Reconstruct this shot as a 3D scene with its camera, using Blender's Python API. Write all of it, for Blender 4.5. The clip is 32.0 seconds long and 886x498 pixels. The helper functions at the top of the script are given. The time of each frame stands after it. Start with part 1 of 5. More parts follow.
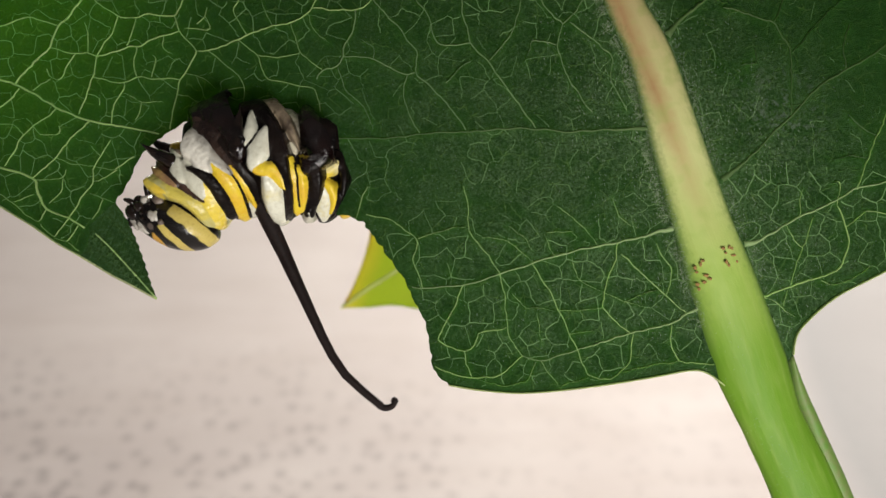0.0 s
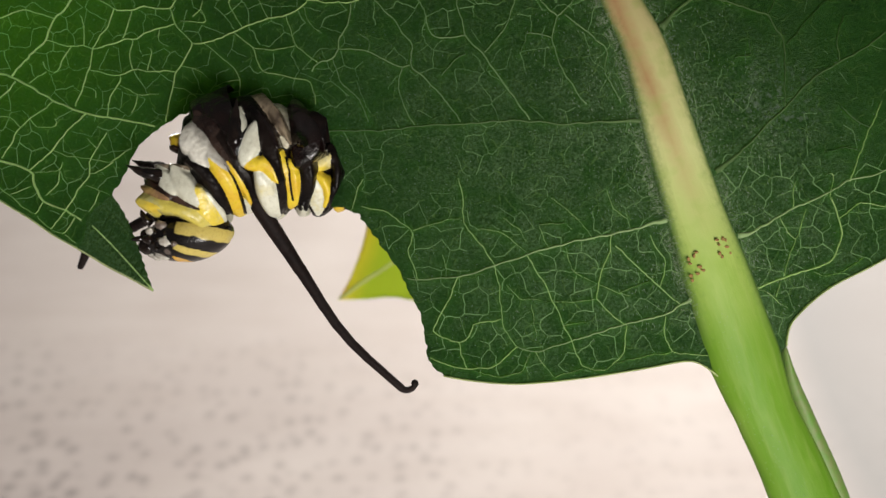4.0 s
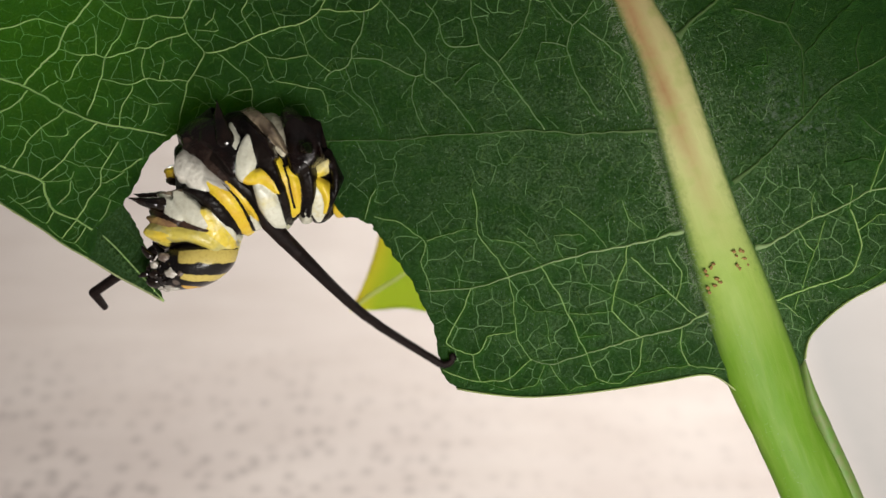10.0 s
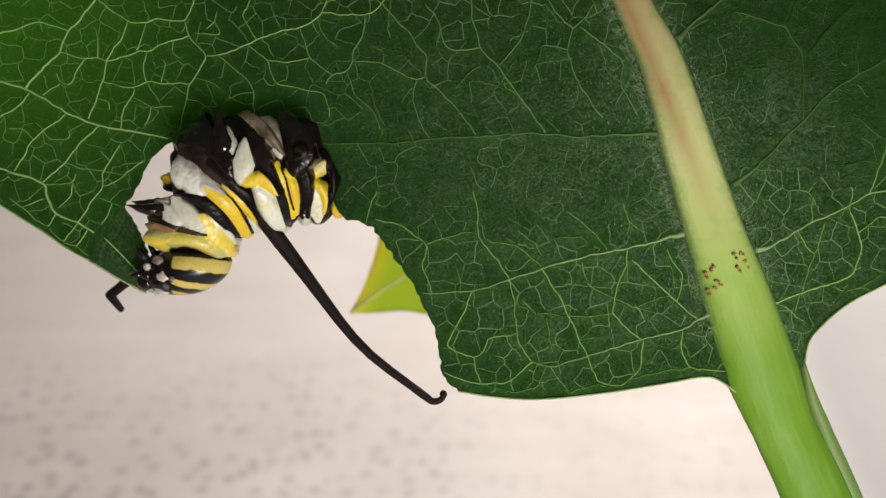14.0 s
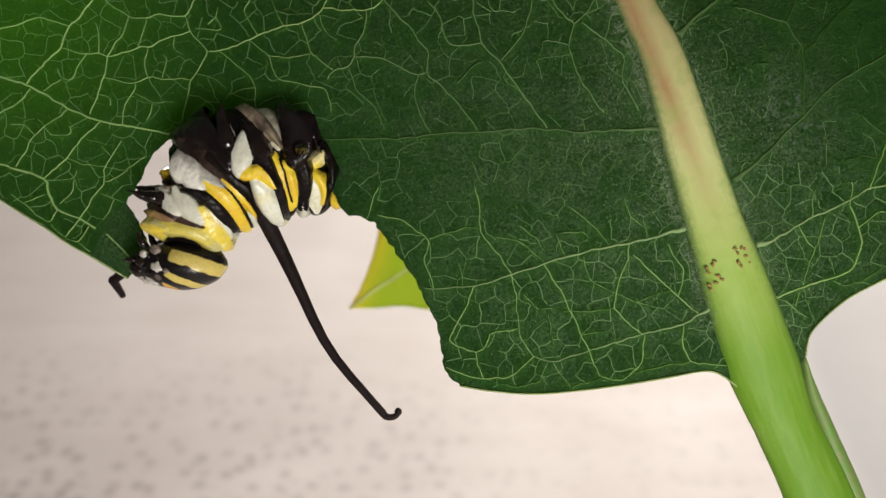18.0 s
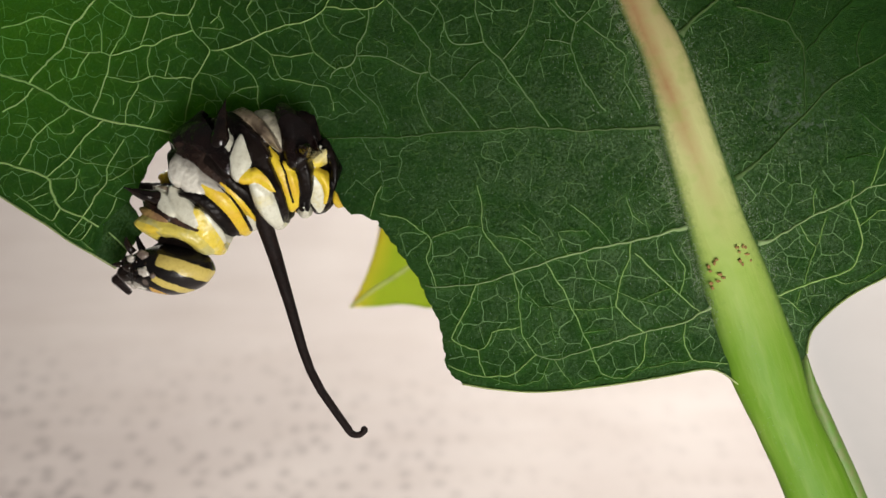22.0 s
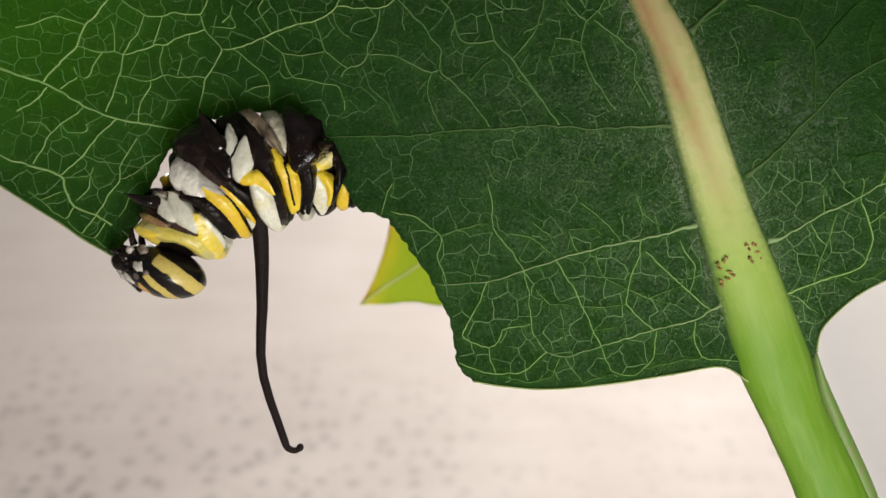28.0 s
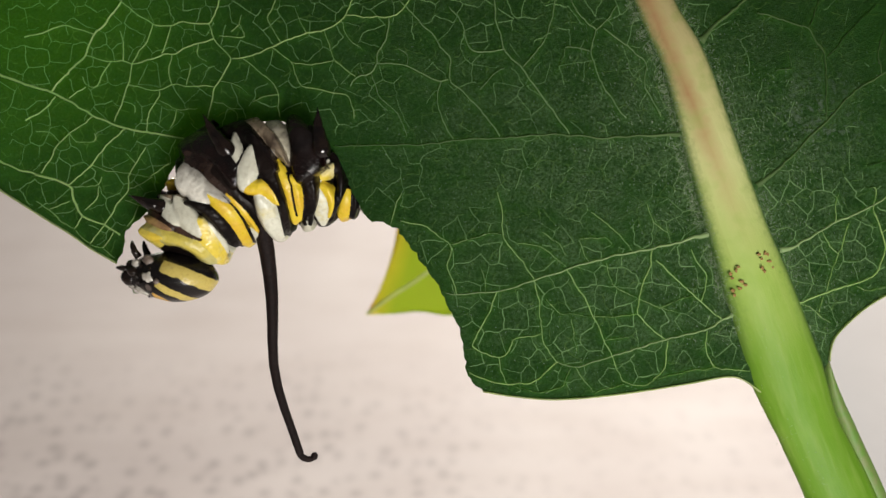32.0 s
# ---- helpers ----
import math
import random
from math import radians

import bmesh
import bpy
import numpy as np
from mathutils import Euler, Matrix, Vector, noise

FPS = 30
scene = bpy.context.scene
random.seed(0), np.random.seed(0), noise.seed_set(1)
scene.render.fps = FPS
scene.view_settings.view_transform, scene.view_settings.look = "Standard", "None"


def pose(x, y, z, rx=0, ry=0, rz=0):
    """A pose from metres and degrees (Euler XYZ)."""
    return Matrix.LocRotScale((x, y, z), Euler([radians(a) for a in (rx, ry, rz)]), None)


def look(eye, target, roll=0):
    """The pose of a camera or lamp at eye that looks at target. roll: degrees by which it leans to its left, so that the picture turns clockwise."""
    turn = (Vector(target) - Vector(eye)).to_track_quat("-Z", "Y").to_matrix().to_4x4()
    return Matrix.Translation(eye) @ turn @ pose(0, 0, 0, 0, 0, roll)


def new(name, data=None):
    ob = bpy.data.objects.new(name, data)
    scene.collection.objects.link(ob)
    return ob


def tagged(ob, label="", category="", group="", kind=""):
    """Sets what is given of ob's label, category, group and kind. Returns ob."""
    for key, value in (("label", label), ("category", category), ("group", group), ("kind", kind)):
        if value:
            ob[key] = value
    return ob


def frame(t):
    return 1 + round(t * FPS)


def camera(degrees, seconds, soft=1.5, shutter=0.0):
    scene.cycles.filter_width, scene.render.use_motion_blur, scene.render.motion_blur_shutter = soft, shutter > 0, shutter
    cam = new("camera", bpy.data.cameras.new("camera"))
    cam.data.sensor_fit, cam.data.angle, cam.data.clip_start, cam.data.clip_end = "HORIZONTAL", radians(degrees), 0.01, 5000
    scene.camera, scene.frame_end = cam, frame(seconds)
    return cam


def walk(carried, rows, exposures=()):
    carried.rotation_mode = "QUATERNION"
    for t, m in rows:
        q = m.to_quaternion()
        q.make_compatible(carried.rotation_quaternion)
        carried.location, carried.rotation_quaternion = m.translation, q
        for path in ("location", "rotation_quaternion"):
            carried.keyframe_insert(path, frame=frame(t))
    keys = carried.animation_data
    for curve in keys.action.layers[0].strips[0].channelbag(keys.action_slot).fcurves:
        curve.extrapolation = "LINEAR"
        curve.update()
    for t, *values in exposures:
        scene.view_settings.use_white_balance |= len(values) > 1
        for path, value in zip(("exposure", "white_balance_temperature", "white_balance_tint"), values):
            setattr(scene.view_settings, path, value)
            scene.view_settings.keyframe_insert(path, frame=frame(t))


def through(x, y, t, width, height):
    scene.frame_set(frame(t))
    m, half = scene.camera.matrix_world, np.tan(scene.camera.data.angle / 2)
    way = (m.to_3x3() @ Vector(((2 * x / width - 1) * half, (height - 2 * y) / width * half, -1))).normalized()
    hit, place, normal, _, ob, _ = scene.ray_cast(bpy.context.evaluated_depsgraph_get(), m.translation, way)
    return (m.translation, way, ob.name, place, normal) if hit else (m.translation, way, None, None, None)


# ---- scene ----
# The plan is drawn in units of U metres on a sheet 1568 wide and 882 high that lies on the leaf; depth grows away from the camera.
U = 0.045 / 1568

cam = camera(50.0, 32.0, soft=1.5, shutter=0.5)
PATH = [
    (0, pose(-0.00000, -0.04825, 0, 90.00, -0.00, 0.00)),
    (0.5, pose(-0.00004, -0.04819, 0, 90.10, 0.02, -0.02)),
    (1, pose(-0.00007, -0.04834, 0, 89.93, 0.01, -0.16)),
    (1.5, pose(-0.00011, -0.04841, 0, 90.03, -0.00, -0.29)),
    (2, pose(-0.00014, -0.04841, 0, 89.80, 0.06, -0.36)),
    (2.5, pose(-0.00005, -0.04829, 0, 89.54, 0.04, -0.19)),
    (3, pose(0.00005, -0.04839, 0, 89.39, 0.05, -0.00)),
    (3.5, pose(0.00014, -0.04850, 0, 89.42, 0.05, -0.06)),
    (5.5, pose(0.00066, -0.04833, 0, 89.89, -0.07, 0.38)),
    (6, pose(0.00079, -0.04819, 0, 90.00, -0.12, 0.54)),
    (6.5, pose(0.00067, -0.04838, 0, 90.08, -0.15, 0.68)),
    (7, pose(0.00055, -0.04816, 0, 89.87, -0.11, 0.57)),
    (7.5, pose(0.00043, -0.04813, 0, 89.84, -0.09, 0.60)),
    (8, pose(0.00031, -0.04819, 0, 90.02, -0.07, 0.53)),
    (8.5, pose(0.00019, -0.04805, 0, 89.76, -0.11, 0.41)),
    (9, pose(0.00007, -0.04797, 0, 89.80, -0.11, 0.39)),
    (9.5, pose(0.00006, -0.04809, 0, 90.26, -0.12, 0.55)),
    (10, pose(0.00005, -0.04796, 0, 90.16, -0.12, 0.56)),
    (10.5, pose(0.00004, -0.04805, 0, 90.07, -0.13, 0.57)),
    (11, pose(0.00004, -0.04801, 0, 90.08, -0.08, 0.60)),
    (11.5, pose(0.00003, -0.04782, 0, 89.89, -0.06, 0.65)),
    (12, pose(0.00002, -0.04784, 0, 89.83, -0.06, 0.70)),
    (12.5, pose(0.00001, -0.04801, 0, 90.00, -0.06, 0.65)),
    (13, pose(-0.00000, -0.04784, 0, 90.09, -0.07, 0.63)),
    (13.5, pose(-0.00004, -0.04800, 0, 90.06, -0.07, 0.54)),
    (14, pose(-0.00008, -0.04807, 0, 90.32, -0.10, 0.47)),
    (14.5, pose(-0.00013, -0.04799, 0, 90.12, -0.08, 0.46)),
    (16.5, pose(-0.00029, -0.04806, 0, 90.07, -0.05, 0.23)),
    (17, pose(-0.00033, -0.04813, 0, 90.19, -0.03, 0.21)),
    (17.5, pose(-0.00038, -0.04818, 0, 90.07, -0.02, 0.27)),
    (18, pose(-0.00042, -0.04816, 0, 90.03, -0.01, 0.18)),
    (18.5, pose(-0.00046, -0.04832, 0, 90.15, -0.02, 0.26)),
    (19, pose(-0.00050, -0.04821, 0, 90.01, 0.00, 0.24)),
    (19.5, pose(-0.00052, -0.04810, 0, 89.96, 0.03, 0.35)),
    (20, pose(-0.00054, -0.04798, 0, 89.95, -0.01, 0.42)),
    (20.5, pose(-0.00056, -0.04807, 0, 89.82, 0.01, 0.42)),
    (21, pose(-0.00057, -0.04812, 0, 89.79, 0.01, 0.33)),
    (21.5, pose(-0.00059, -0.04824, 0, 90.06, -0.00, 0.21)),
    (22, pose(-0.00061, -0.04829, 0, 89.94, 0.00, 0.09)),
    (22.5, pose(-0.00063, -0.04832, 0, 89.77, 0.03, 0.06)),
    (23, pose(-0.00065, -0.04816, 0, 89.70, 0.01, 0.07)),
    (23.5, pose(-0.00065, -0.04827, 0, 89.76, 0.02, 0.07)),
    (24, pose(-0.00066, -0.04827, 0, 89.84, 0.02, 0.10)),
    (24.5, pose(-0.00067, -0.04825, 0, 89.87, -0.04, 0.09)),
    (25, pose(-0.00067, -0.04815, 0, 89.93, 0.01, 0.13)),
    (25.5, pose(-0.00068, -0.04829, 0, 89.84, 0.01, 0.16)),
    (27.5, pose(-0.00071, -0.04848, 0, 89.68, 0.02, 0.36)),
    (28, pose(-0.00072, -0.04852, 0, 89.81, 0.01, 0.60)),
    (28.5, pose(-0.00077, -0.04850, 0, 90.05, -0.02, 0.65)),
    (29, pose(-0.00083, -0.04855, 0, 90.17, 0.02, 0.57)),
    (29.5, pose(-0.00088, -0.04871, 0, 90.34, -0.02, 0.80)),
    (30, pose(-0.00093, -0.04878, 0, 90.38, 0.02, 0.99)),
    (30.5, pose(-0.00099, -0.04862, 0, 90.50, 0.03, 1.01)),
    (31, pose(-0.00104, -0.04863, 0, 90.55, -0.02, 1.01)),
    (31.5, pose(-0.00109, -0.04847, 0, 90.37, 0.01, 0.81)),
    (32, pose(-0.00115, -0.04829, 0, 90.38, 0.06, 0.69)),
]
walk(cam, PATH)
cam.data.dof.use_dof = True
cam.data.dof.focus_distance = 0.0485
cam.data.dof.aperture_fstop = 60.0

# ---- light ----
world = bpy.data.worlds.new("room")
world.use_nodes = True
world.node_tree.nodes["Background"].inputs[0].default_value = (1.0, 0.95, 0.90, 1)
world.node_tree.nodes["Background"].inputs[1].default_value = 0.09
scene.world = world


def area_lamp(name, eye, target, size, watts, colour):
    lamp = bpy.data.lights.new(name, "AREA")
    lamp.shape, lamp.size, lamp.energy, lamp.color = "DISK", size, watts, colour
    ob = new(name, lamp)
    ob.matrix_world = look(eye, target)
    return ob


# added lamp with no known fitting: it brightens the cloth behind the plant
area_lamp("backdrop_fill", (0.11, 0.12, 0.20), (0.0, 0.20, -0.02), 0.11, 0.83, (1.0, 0.965, 0.92))
# added spot behind the leaf, so that the blade's upper left glows through
back_spot = bpy.data.lights.new("leaf_backlight", "SPOT")
back_spot.energy, back_spot.color, back_spot.shadow_soft_size = 3.5, (1.0, 0.96, 0.80), 0.004
back_spot.spot_size, back_spot.spot_blend = radians(10.5), 1.0
new("leaf_backlight", back_spot).matrix_world = look((-0.064, 0.115, 0.066), (-0.0242, 0.0, 0.0145))
# added fill close before the leaf, to brighten its near side
area_lamp("front_fill", (0.022, -0.070, -0.034), (0.004, 0.0, -0.004), 0.03, 0.082, (1.0, 0.96, 0.90))
area_lamp("upper_lamp", (-0.030, -0.085, 0.090), (-0.010, 0.0, 0.002), 0.004, 0.004, (1.0, 0.97, 0.93))


# ---- materials ----
def put(nt, socket, value):
    if isinstance(value, bpy.types.NodeSocket):
        nt.links.new(value, socket)
    else:
        socket.default_value = value


def begin(name):
    m = bpy.data.materials.new(name)
    m.use_nodes = True
    nt = m.node_tree
    nt.nodes.clear()
    return m, nt


def coords(nt, size=1.0):
    """Object coordinates in plan units."""
    tc = nt.nodes.new("ShaderNodeTexCoord")
    mp = nt.nodes.new("ShaderNodeMapping")
    mp.inputs["Scale"].default_value = (1 / U / size, 1 / U / size, 1 / U / size)
    nt.links.new(tc.outputs["Object"], mp.inputs["Vector"])
    return mp.outputs[0]


def noise_of(nt, vec, scale, detail=3.0, rough=0.5):
    n = nt.nodes.new("ShaderNodeTexNoise")
    put(nt, n.inputs["Vector"], vec)
    n.inputs["Scale"].default_value, n.inputs["Detail"].default_value, n.inputs["Roughness"].default_value = scale, detail, rough
    return n


def ramp_of(nt, fac, stops, mode="LINEAR"):
    r = nt.nodes.new("ShaderNodeValToRGB")
    r.color_ramp.interpolation = mode
    put(nt, r.inputs[0], fac)
    e = r.color_ramp.elements
    while len(e) < len(stops):
        e.new(0.5)
    for k, (p, c) in enumerate(stops):
        e[k].position = p
        e[k].color = (c, c, c, 1) if isinstance(c, (int, float)) else (*c, 1)
    return r.outputs[0]


def calc(nt, op, a, b=0.0, c=0.0):
    n = nt.nodes.new("ShaderNodeMath")
    n.operation = op
    put(nt, n.inputs[0], a)
    put(nt, n.inputs[1], b)
    put(nt, n.inputs[2], c)
    return n.outputs[0]


def blend(nt, fac, a, b, kind="MIX"):
    n = nt.nodes.new("ShaderNodeMix")
    n.data_type, n.blend_type = "RGBA", kind
    put(nt, n.inputs[0], fac)
    put(nt, n.inputs[6], (*a, 1) if isinstance(a, tuple) else a)
    put(nt, n.inputs[7], (*b, 1) if isinstance(b, tuple) else b)
    return n.outputs[2]


def split_xyz(nt, vec):
    n = nt.nodes.new("ShaderNodeSeparateXYZ")
    put(nt, n.inputs[0], vec)
    return n.outputs


def finish(m, nt, colour, rough, height=None, bump=0.3, dist=4.0, translucent=0.0, tcolour=None, spec=0.5, coat=0.0):
    out = nt.nodes.new("ShaderNodeOutputMaterial")
    p = nt.nodes.new("ShaderNodeBsdfPrincipled")
    put(nt, p.inputs["Base Color"], (*colour, 1) if isinstance(colour, tuple) else colour)
    put(nt, p.inputs["Roughness"], rough)
    p.inputs["Specular IOR Level"].default_value = spec
    p.inputs["Coat Weight"].default_value = coat
    p.inputs["Coat Roughness"].default_value = 0.12
    normal = None
    if height is not None:
        b = nt.nodes.new("ShaderNodeBump")
        b.inputs["Strength"].default_value, b.inputs["Distance"].default_value = bump, dist * U
        put(nt, b.inputs["Height"], height)
        normal = b.outputs[0]
        nt.links.new(normal, p.inputs["Normal"])
    shader = p.outputs[0]
    if translucent > 0:
        tr = nt.nodes.new("ShaderNodeBsdfTranslucent")
        put(nt, tr.inputs[0], (*tcolour, 1) if isinstance(tcolour, tuple) else tcolour)
        if normal is not None:
            nt.links.new(normal, tr.inputs["Normal"])
        mx = nt.nodes.new("ShaderNodeMixShader")
        mx.inputs[0].default_value = translucent
        nt.links.new(shader, mx.inputs[1])
        nt.links.new(tr.outputs[0], mx.inputs[2])
        shader = mx.outputs[0]
    nt.links.new(shader, out.inputs[0])
    return m


def lamina_material():
    """Underside of a milkweed leaf: dark green, a fine net of pale veinlets, dull downy patches along the midrib with
    grey sheen painted in.
    """
    m, nt = begin("leaf_underside")
    c = coords(nt)
    x, y, z = split_xyz(nt, c)
    wob = noise_of(nt, c, 0.035, 2.0)
    wx = calc(nt, "MULTIPLY_ADD", split_xyz(nt, wob.outputs["Color"])[0], 26.0, x)
    wz = calc(nt, "MULTIPLY_ADD", split_xyz(nt, wob.outputs["Color"])[1], 26.0, z)
    flat = nt.nodes.new("ShaderNodeCombineXYZ")
    put(nt, flat.inputs[0], wx)
    put(nt, flat.inputs[1], wz)
    vor = nt.nodes.new("ShaderNodeTexVoronoi")
    vor.voronoi_dimensions, vor.feature = "2D", "DISTANCE_TO_EDGE"
    vor.inputs["Scale"].default_value = 1 / 30
    nt.links.new(flat.outputs[0], vor.inputs["Vector"])
    vein = ramp_of(nt, vor.outputs["Distance"], [(0.0, 1.0), (0.045, 0.0)])
    gaps = ramp_of(nt, noise_of(nt, c, 0.05, 2.0).outputs[0], [(0.46, 0.0), (0.62, 1.0)])
    vein = calc(nt, "MULTIPLY", vein, gaps)
    big = noise_of(nt, c, 0.006, 3.0).outputs[0]
    mid = noise_of(nt, c, 0.06, 4.0).outputs[0]
    fine = noise_of(nt, c, 0.19, 4.0, 0.72).outputs[0]
    col = blend(nt, ramp_of(nt, big, [(0.35, 0.0), (0.65, 1.0)]), (0.014, 0.062, 0.010), (0.024, 0.096, 0.016))
    col = blend(nt, ramp_of(nt, mid, [(0.3, 0.0), (0.75, 0.6)]), col, (0.026, 0.100, 0.017))
    col = blend(nt, ramp_of(nt, fine, [(0.36, 0.7), (0.48, 0.0)]), col, (0.013, 0.045, 0.015))
    # down along the midrib; the blade's grey sheen is painted in with it
    off = calc(nt, "SUBTRACT", calc(nt, "MULTIPLY_ADD", z, -0.36, 481.0), x)
    rib = calc(nt, "ABSOLUTE", off)
    near = ramp_of(nt, calc(nt, "MAXIMUM", calc(nt, "DIVIDE", off, 700.0), calc(nt, "DIVIDE", off, -430.0)), [(0.05, 1.0), (0.5, 0.8), (1.0, 0.0)])
    low = ramp_of(nt, calc(nt, "DIVIDE", calc(nt, "ADD", z, 500.0), 1000.0), [(0.24, 0.3), (0.36, 0.9), (0.74, 1.0), (0.9, 0.45)])
    veil = calc(nt, "MULTIPLY", calc(nt, "MULTIPLY", near, low), ramp_of(nt, noise_of(nt, c, 0.02, 4.0, 0.6).outputs[0], [(0.36, 0.15), (0.60, 1.0)]))
    col = blend(nt, calc(nt, "MULTIPLY", veil, 0.68), col, (0.086, 0.140, 0.074))
    fringe = calc(nt, "MULTIPLY", ramp_of(nt, calc(nt, "DIVIDE", rib, 110.0), [(0.45, 1.0), (0.95, 0.0)]), ramp_of(nt, noise_of(nt, c, 0.09, 3.0).outputs[0], [(0.35, 0.1), (0.65, 0.8)]))
    col = blend(nt, fringe, col, (0.11, 0.22, 0.08))
    grit = noise_of(nt, c, 0.2, 6.0, 0.85).outputs[0]
    col = blend(nt, calc(nt, "MULTIPLY", ramp_of(nt, grit, [(0.505, 0.0), (0.575, 1.0)]), calc(nt, "MULTIPLY_ADD", veil, 0.85, 0.16)), col, (0.15, 0.27, 0.11))
    col = blend(nt, ramp_of(nt, grit, [(0.425, 0.9), (0.475, 0.0)]), col, (0.010, 0.032, 0.012))
    # a scurfy pale patch by the upper side vein
    apart = calc(nt, "SQRT", calc(nt, "ADD", calc(nt, "POWER", calc(nt, "SUBTRACT", x, 600.0), 2.0), calc(nt, "POWER", calc(nt, "SUBTRACT", z, 245.0), 2.0)))
    scurf = calc(nt, "MULTIPLY", ramp_of(nt, calc(nt, "DIVIDE", apart, 110.0), [(0.25, 1.0), (0.95, 0.0)]), ramp_of(nt, noise_of(nt, c, 0.075, 5.0, 0.7).outputs[0], [(0.52, 0.0), (0.60, 0.75)]))
    col = blend(nt, scurf, col, (0.20, 0.25, 0.19))
    # lighter tissue close to the veins
    by = nt.nodes.new("ShaderNodeAttribute")
    by.attribute_name = "by_vein"
    close = calc(nt, "MULTIPLY", by.outputs["Fac"], ramp_of(nt, noise_of(nt, c, 0.03, 3.0).outputs[0], [(0.35, 0.25), (0.6, 0.62)]))
    col = blend(nt, close, col, (0.055, 0.205, 0.028))
    # pale stray flecks
    fleck = nt.nodes.new("ShaderNodeTexVoronoi")
    fleck.voronoi_dimensions = "3D"
    fleck.inputs["Scale"].default_value = 1 / 17
    put(nt, fleck.inputs["Vector"], c)
    dot = ramp_of(nt, fleck.outputs["Distance"], [(0.06, 0.8), (0.13, 0.0)])
    dot = calc(nt, "MULTIPLY", dot, ramp_of(nt, mid, [(0.5, 0.0), (0.6, 1.0)]))
    col = blend(nt, dot, col, (0.16, 0.27, 0.12))
    col = blend(nt, calc(nt, "MULTIPLY", vein, 0.55), col, (0.17, 0.31, 0.08))
    hgt = calc(nt, "ADD", calc(nt, "MULTIPLY", vein, 0.5), calc(nt, "ADD", calc(nt, "MULTIPLY", mid, 1.0), calc(nt, "MULTIPLY", grit, 1.1)))
    tcol = blend(nt, vein, (0.18, 0.35, 0.010), (0.34, 0.56, 0.04))
    tcol = blend(nt, ramp_of(nt, mid, [(0.3, 0.0), (0.7, 0.5)]), tcol, (0.09, 0.24, 0.008))
    tcol = blend(nt, calc(nt, "MULTIPLY", close, 0.7), tcol, (0.27, 0.50, 0.025))
    return finish(m, nt, col, 0.55, hgt, 0.95, 6.0, 0.40, tcol, spec=0.13)


def vein_material(name, base, through):
    m, nt = begin(name)
    c = coords(nt)
    n = noise_of(nt, c, 0.12, 3.0).outputs[0]
    col = blend(nt, n, base, tuple(v * 0.6 for v in base))
    return finish(m, nt, col, 0.5, noise_of(nt, c, 0.5, 2.0).outputs[0], 0.3, 1.5, 0.36, through, spec=0.2)


def stalk_material():
    """Midrib and stalk: yellow-green, pinkish along the middle of the upper rib, fresh green down the stalk."""
    m, nt = begin("stalk_green")
    c = coords(nt)
    x, y, z = split_xyz(nt, c)
    zz = calc(nt, "DIVIDE", calc(nt, "ADD", z, 600.0), 1200.0)
    tint = ramp_of(nt, zz, [(0.08, (0.11, 0.25, 0.016)), (0.34, (0.155, 0.31, 0.024)), (0.47, (0.34, 0.48, 0.10)), (0.64, (0.62, 0.64, 0.28)), (0.80, (0.58, 0.52, 0.24)), (0.94, (0.48, 0.36, 0.18))])
    streak = calc(nt, "SUBTRACT", x, calc(nt, "MULTIPLY_ADD", z, -0.36, 470.0))
    line = ramp_of(nt, calc(nt, "DIVIDE", calc(nt, "ADD", calc(nt, "ABSOLUTE", streak), calc(nt, "MULTIPLY", noise_of(nt, c, 0.03, 3.0).outputs[0], 26.0)), 60.0), [(0.12, 1.0), (0.62, 0.0)])
    line = calc(nt, "MULTIPLY", line, ramp_of(nt, zz, [(0.50, 0.0), (0.70, 0.85)]))
    col = blend(nt, line, tint, (0.40, 0.19, 0.09))
    lon = nt.nodes.new("ShaderNodeMapping")
    lon.inputs["Rotation"].default_value = (0, radians(-20), 0)
    lon.inputs["Scale"].default_value = (1.0, 1.0, 9.0)
    lon.vector_type = "TEXTURE"
    nt.links.new(c, lon.inputs["Vector"])
    grain = noise_of(nt, lon.outputs[0], 0.10, 4.0).outputs[0]
    col = blend(nt, ramp_of(nt, grain, [(0.4, 0.0), (0.75, 0.14)]), col, (0.56, 0.60, 0.22))
    pale = noise_of(nt, c, 0.03, 3.0).outputs[0]
    col = blend(nt, ramp_of(nt, pale, [(0.5, 0.0), (0.8, 0.4)]), col, (0.20, 0.36, 0.04))
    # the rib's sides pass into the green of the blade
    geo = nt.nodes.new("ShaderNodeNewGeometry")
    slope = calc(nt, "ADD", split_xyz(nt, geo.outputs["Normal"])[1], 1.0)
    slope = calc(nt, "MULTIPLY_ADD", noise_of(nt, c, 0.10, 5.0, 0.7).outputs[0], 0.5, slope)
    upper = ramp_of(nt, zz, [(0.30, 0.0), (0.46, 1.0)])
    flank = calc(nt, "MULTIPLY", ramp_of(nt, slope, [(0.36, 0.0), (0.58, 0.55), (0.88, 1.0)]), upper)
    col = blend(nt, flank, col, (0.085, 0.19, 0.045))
    hgt = calc(nt, "ADD", grain, calc(nt, "MULTIPLY", noise_of(nt, c, 0.5, 2.0).outputs[0], 0.4))
    return finish(m, nt, col, 0.48, hgt, 0.35, 3.0, 0.22, (0.30, 0.5, 0.03), spec=0.2)


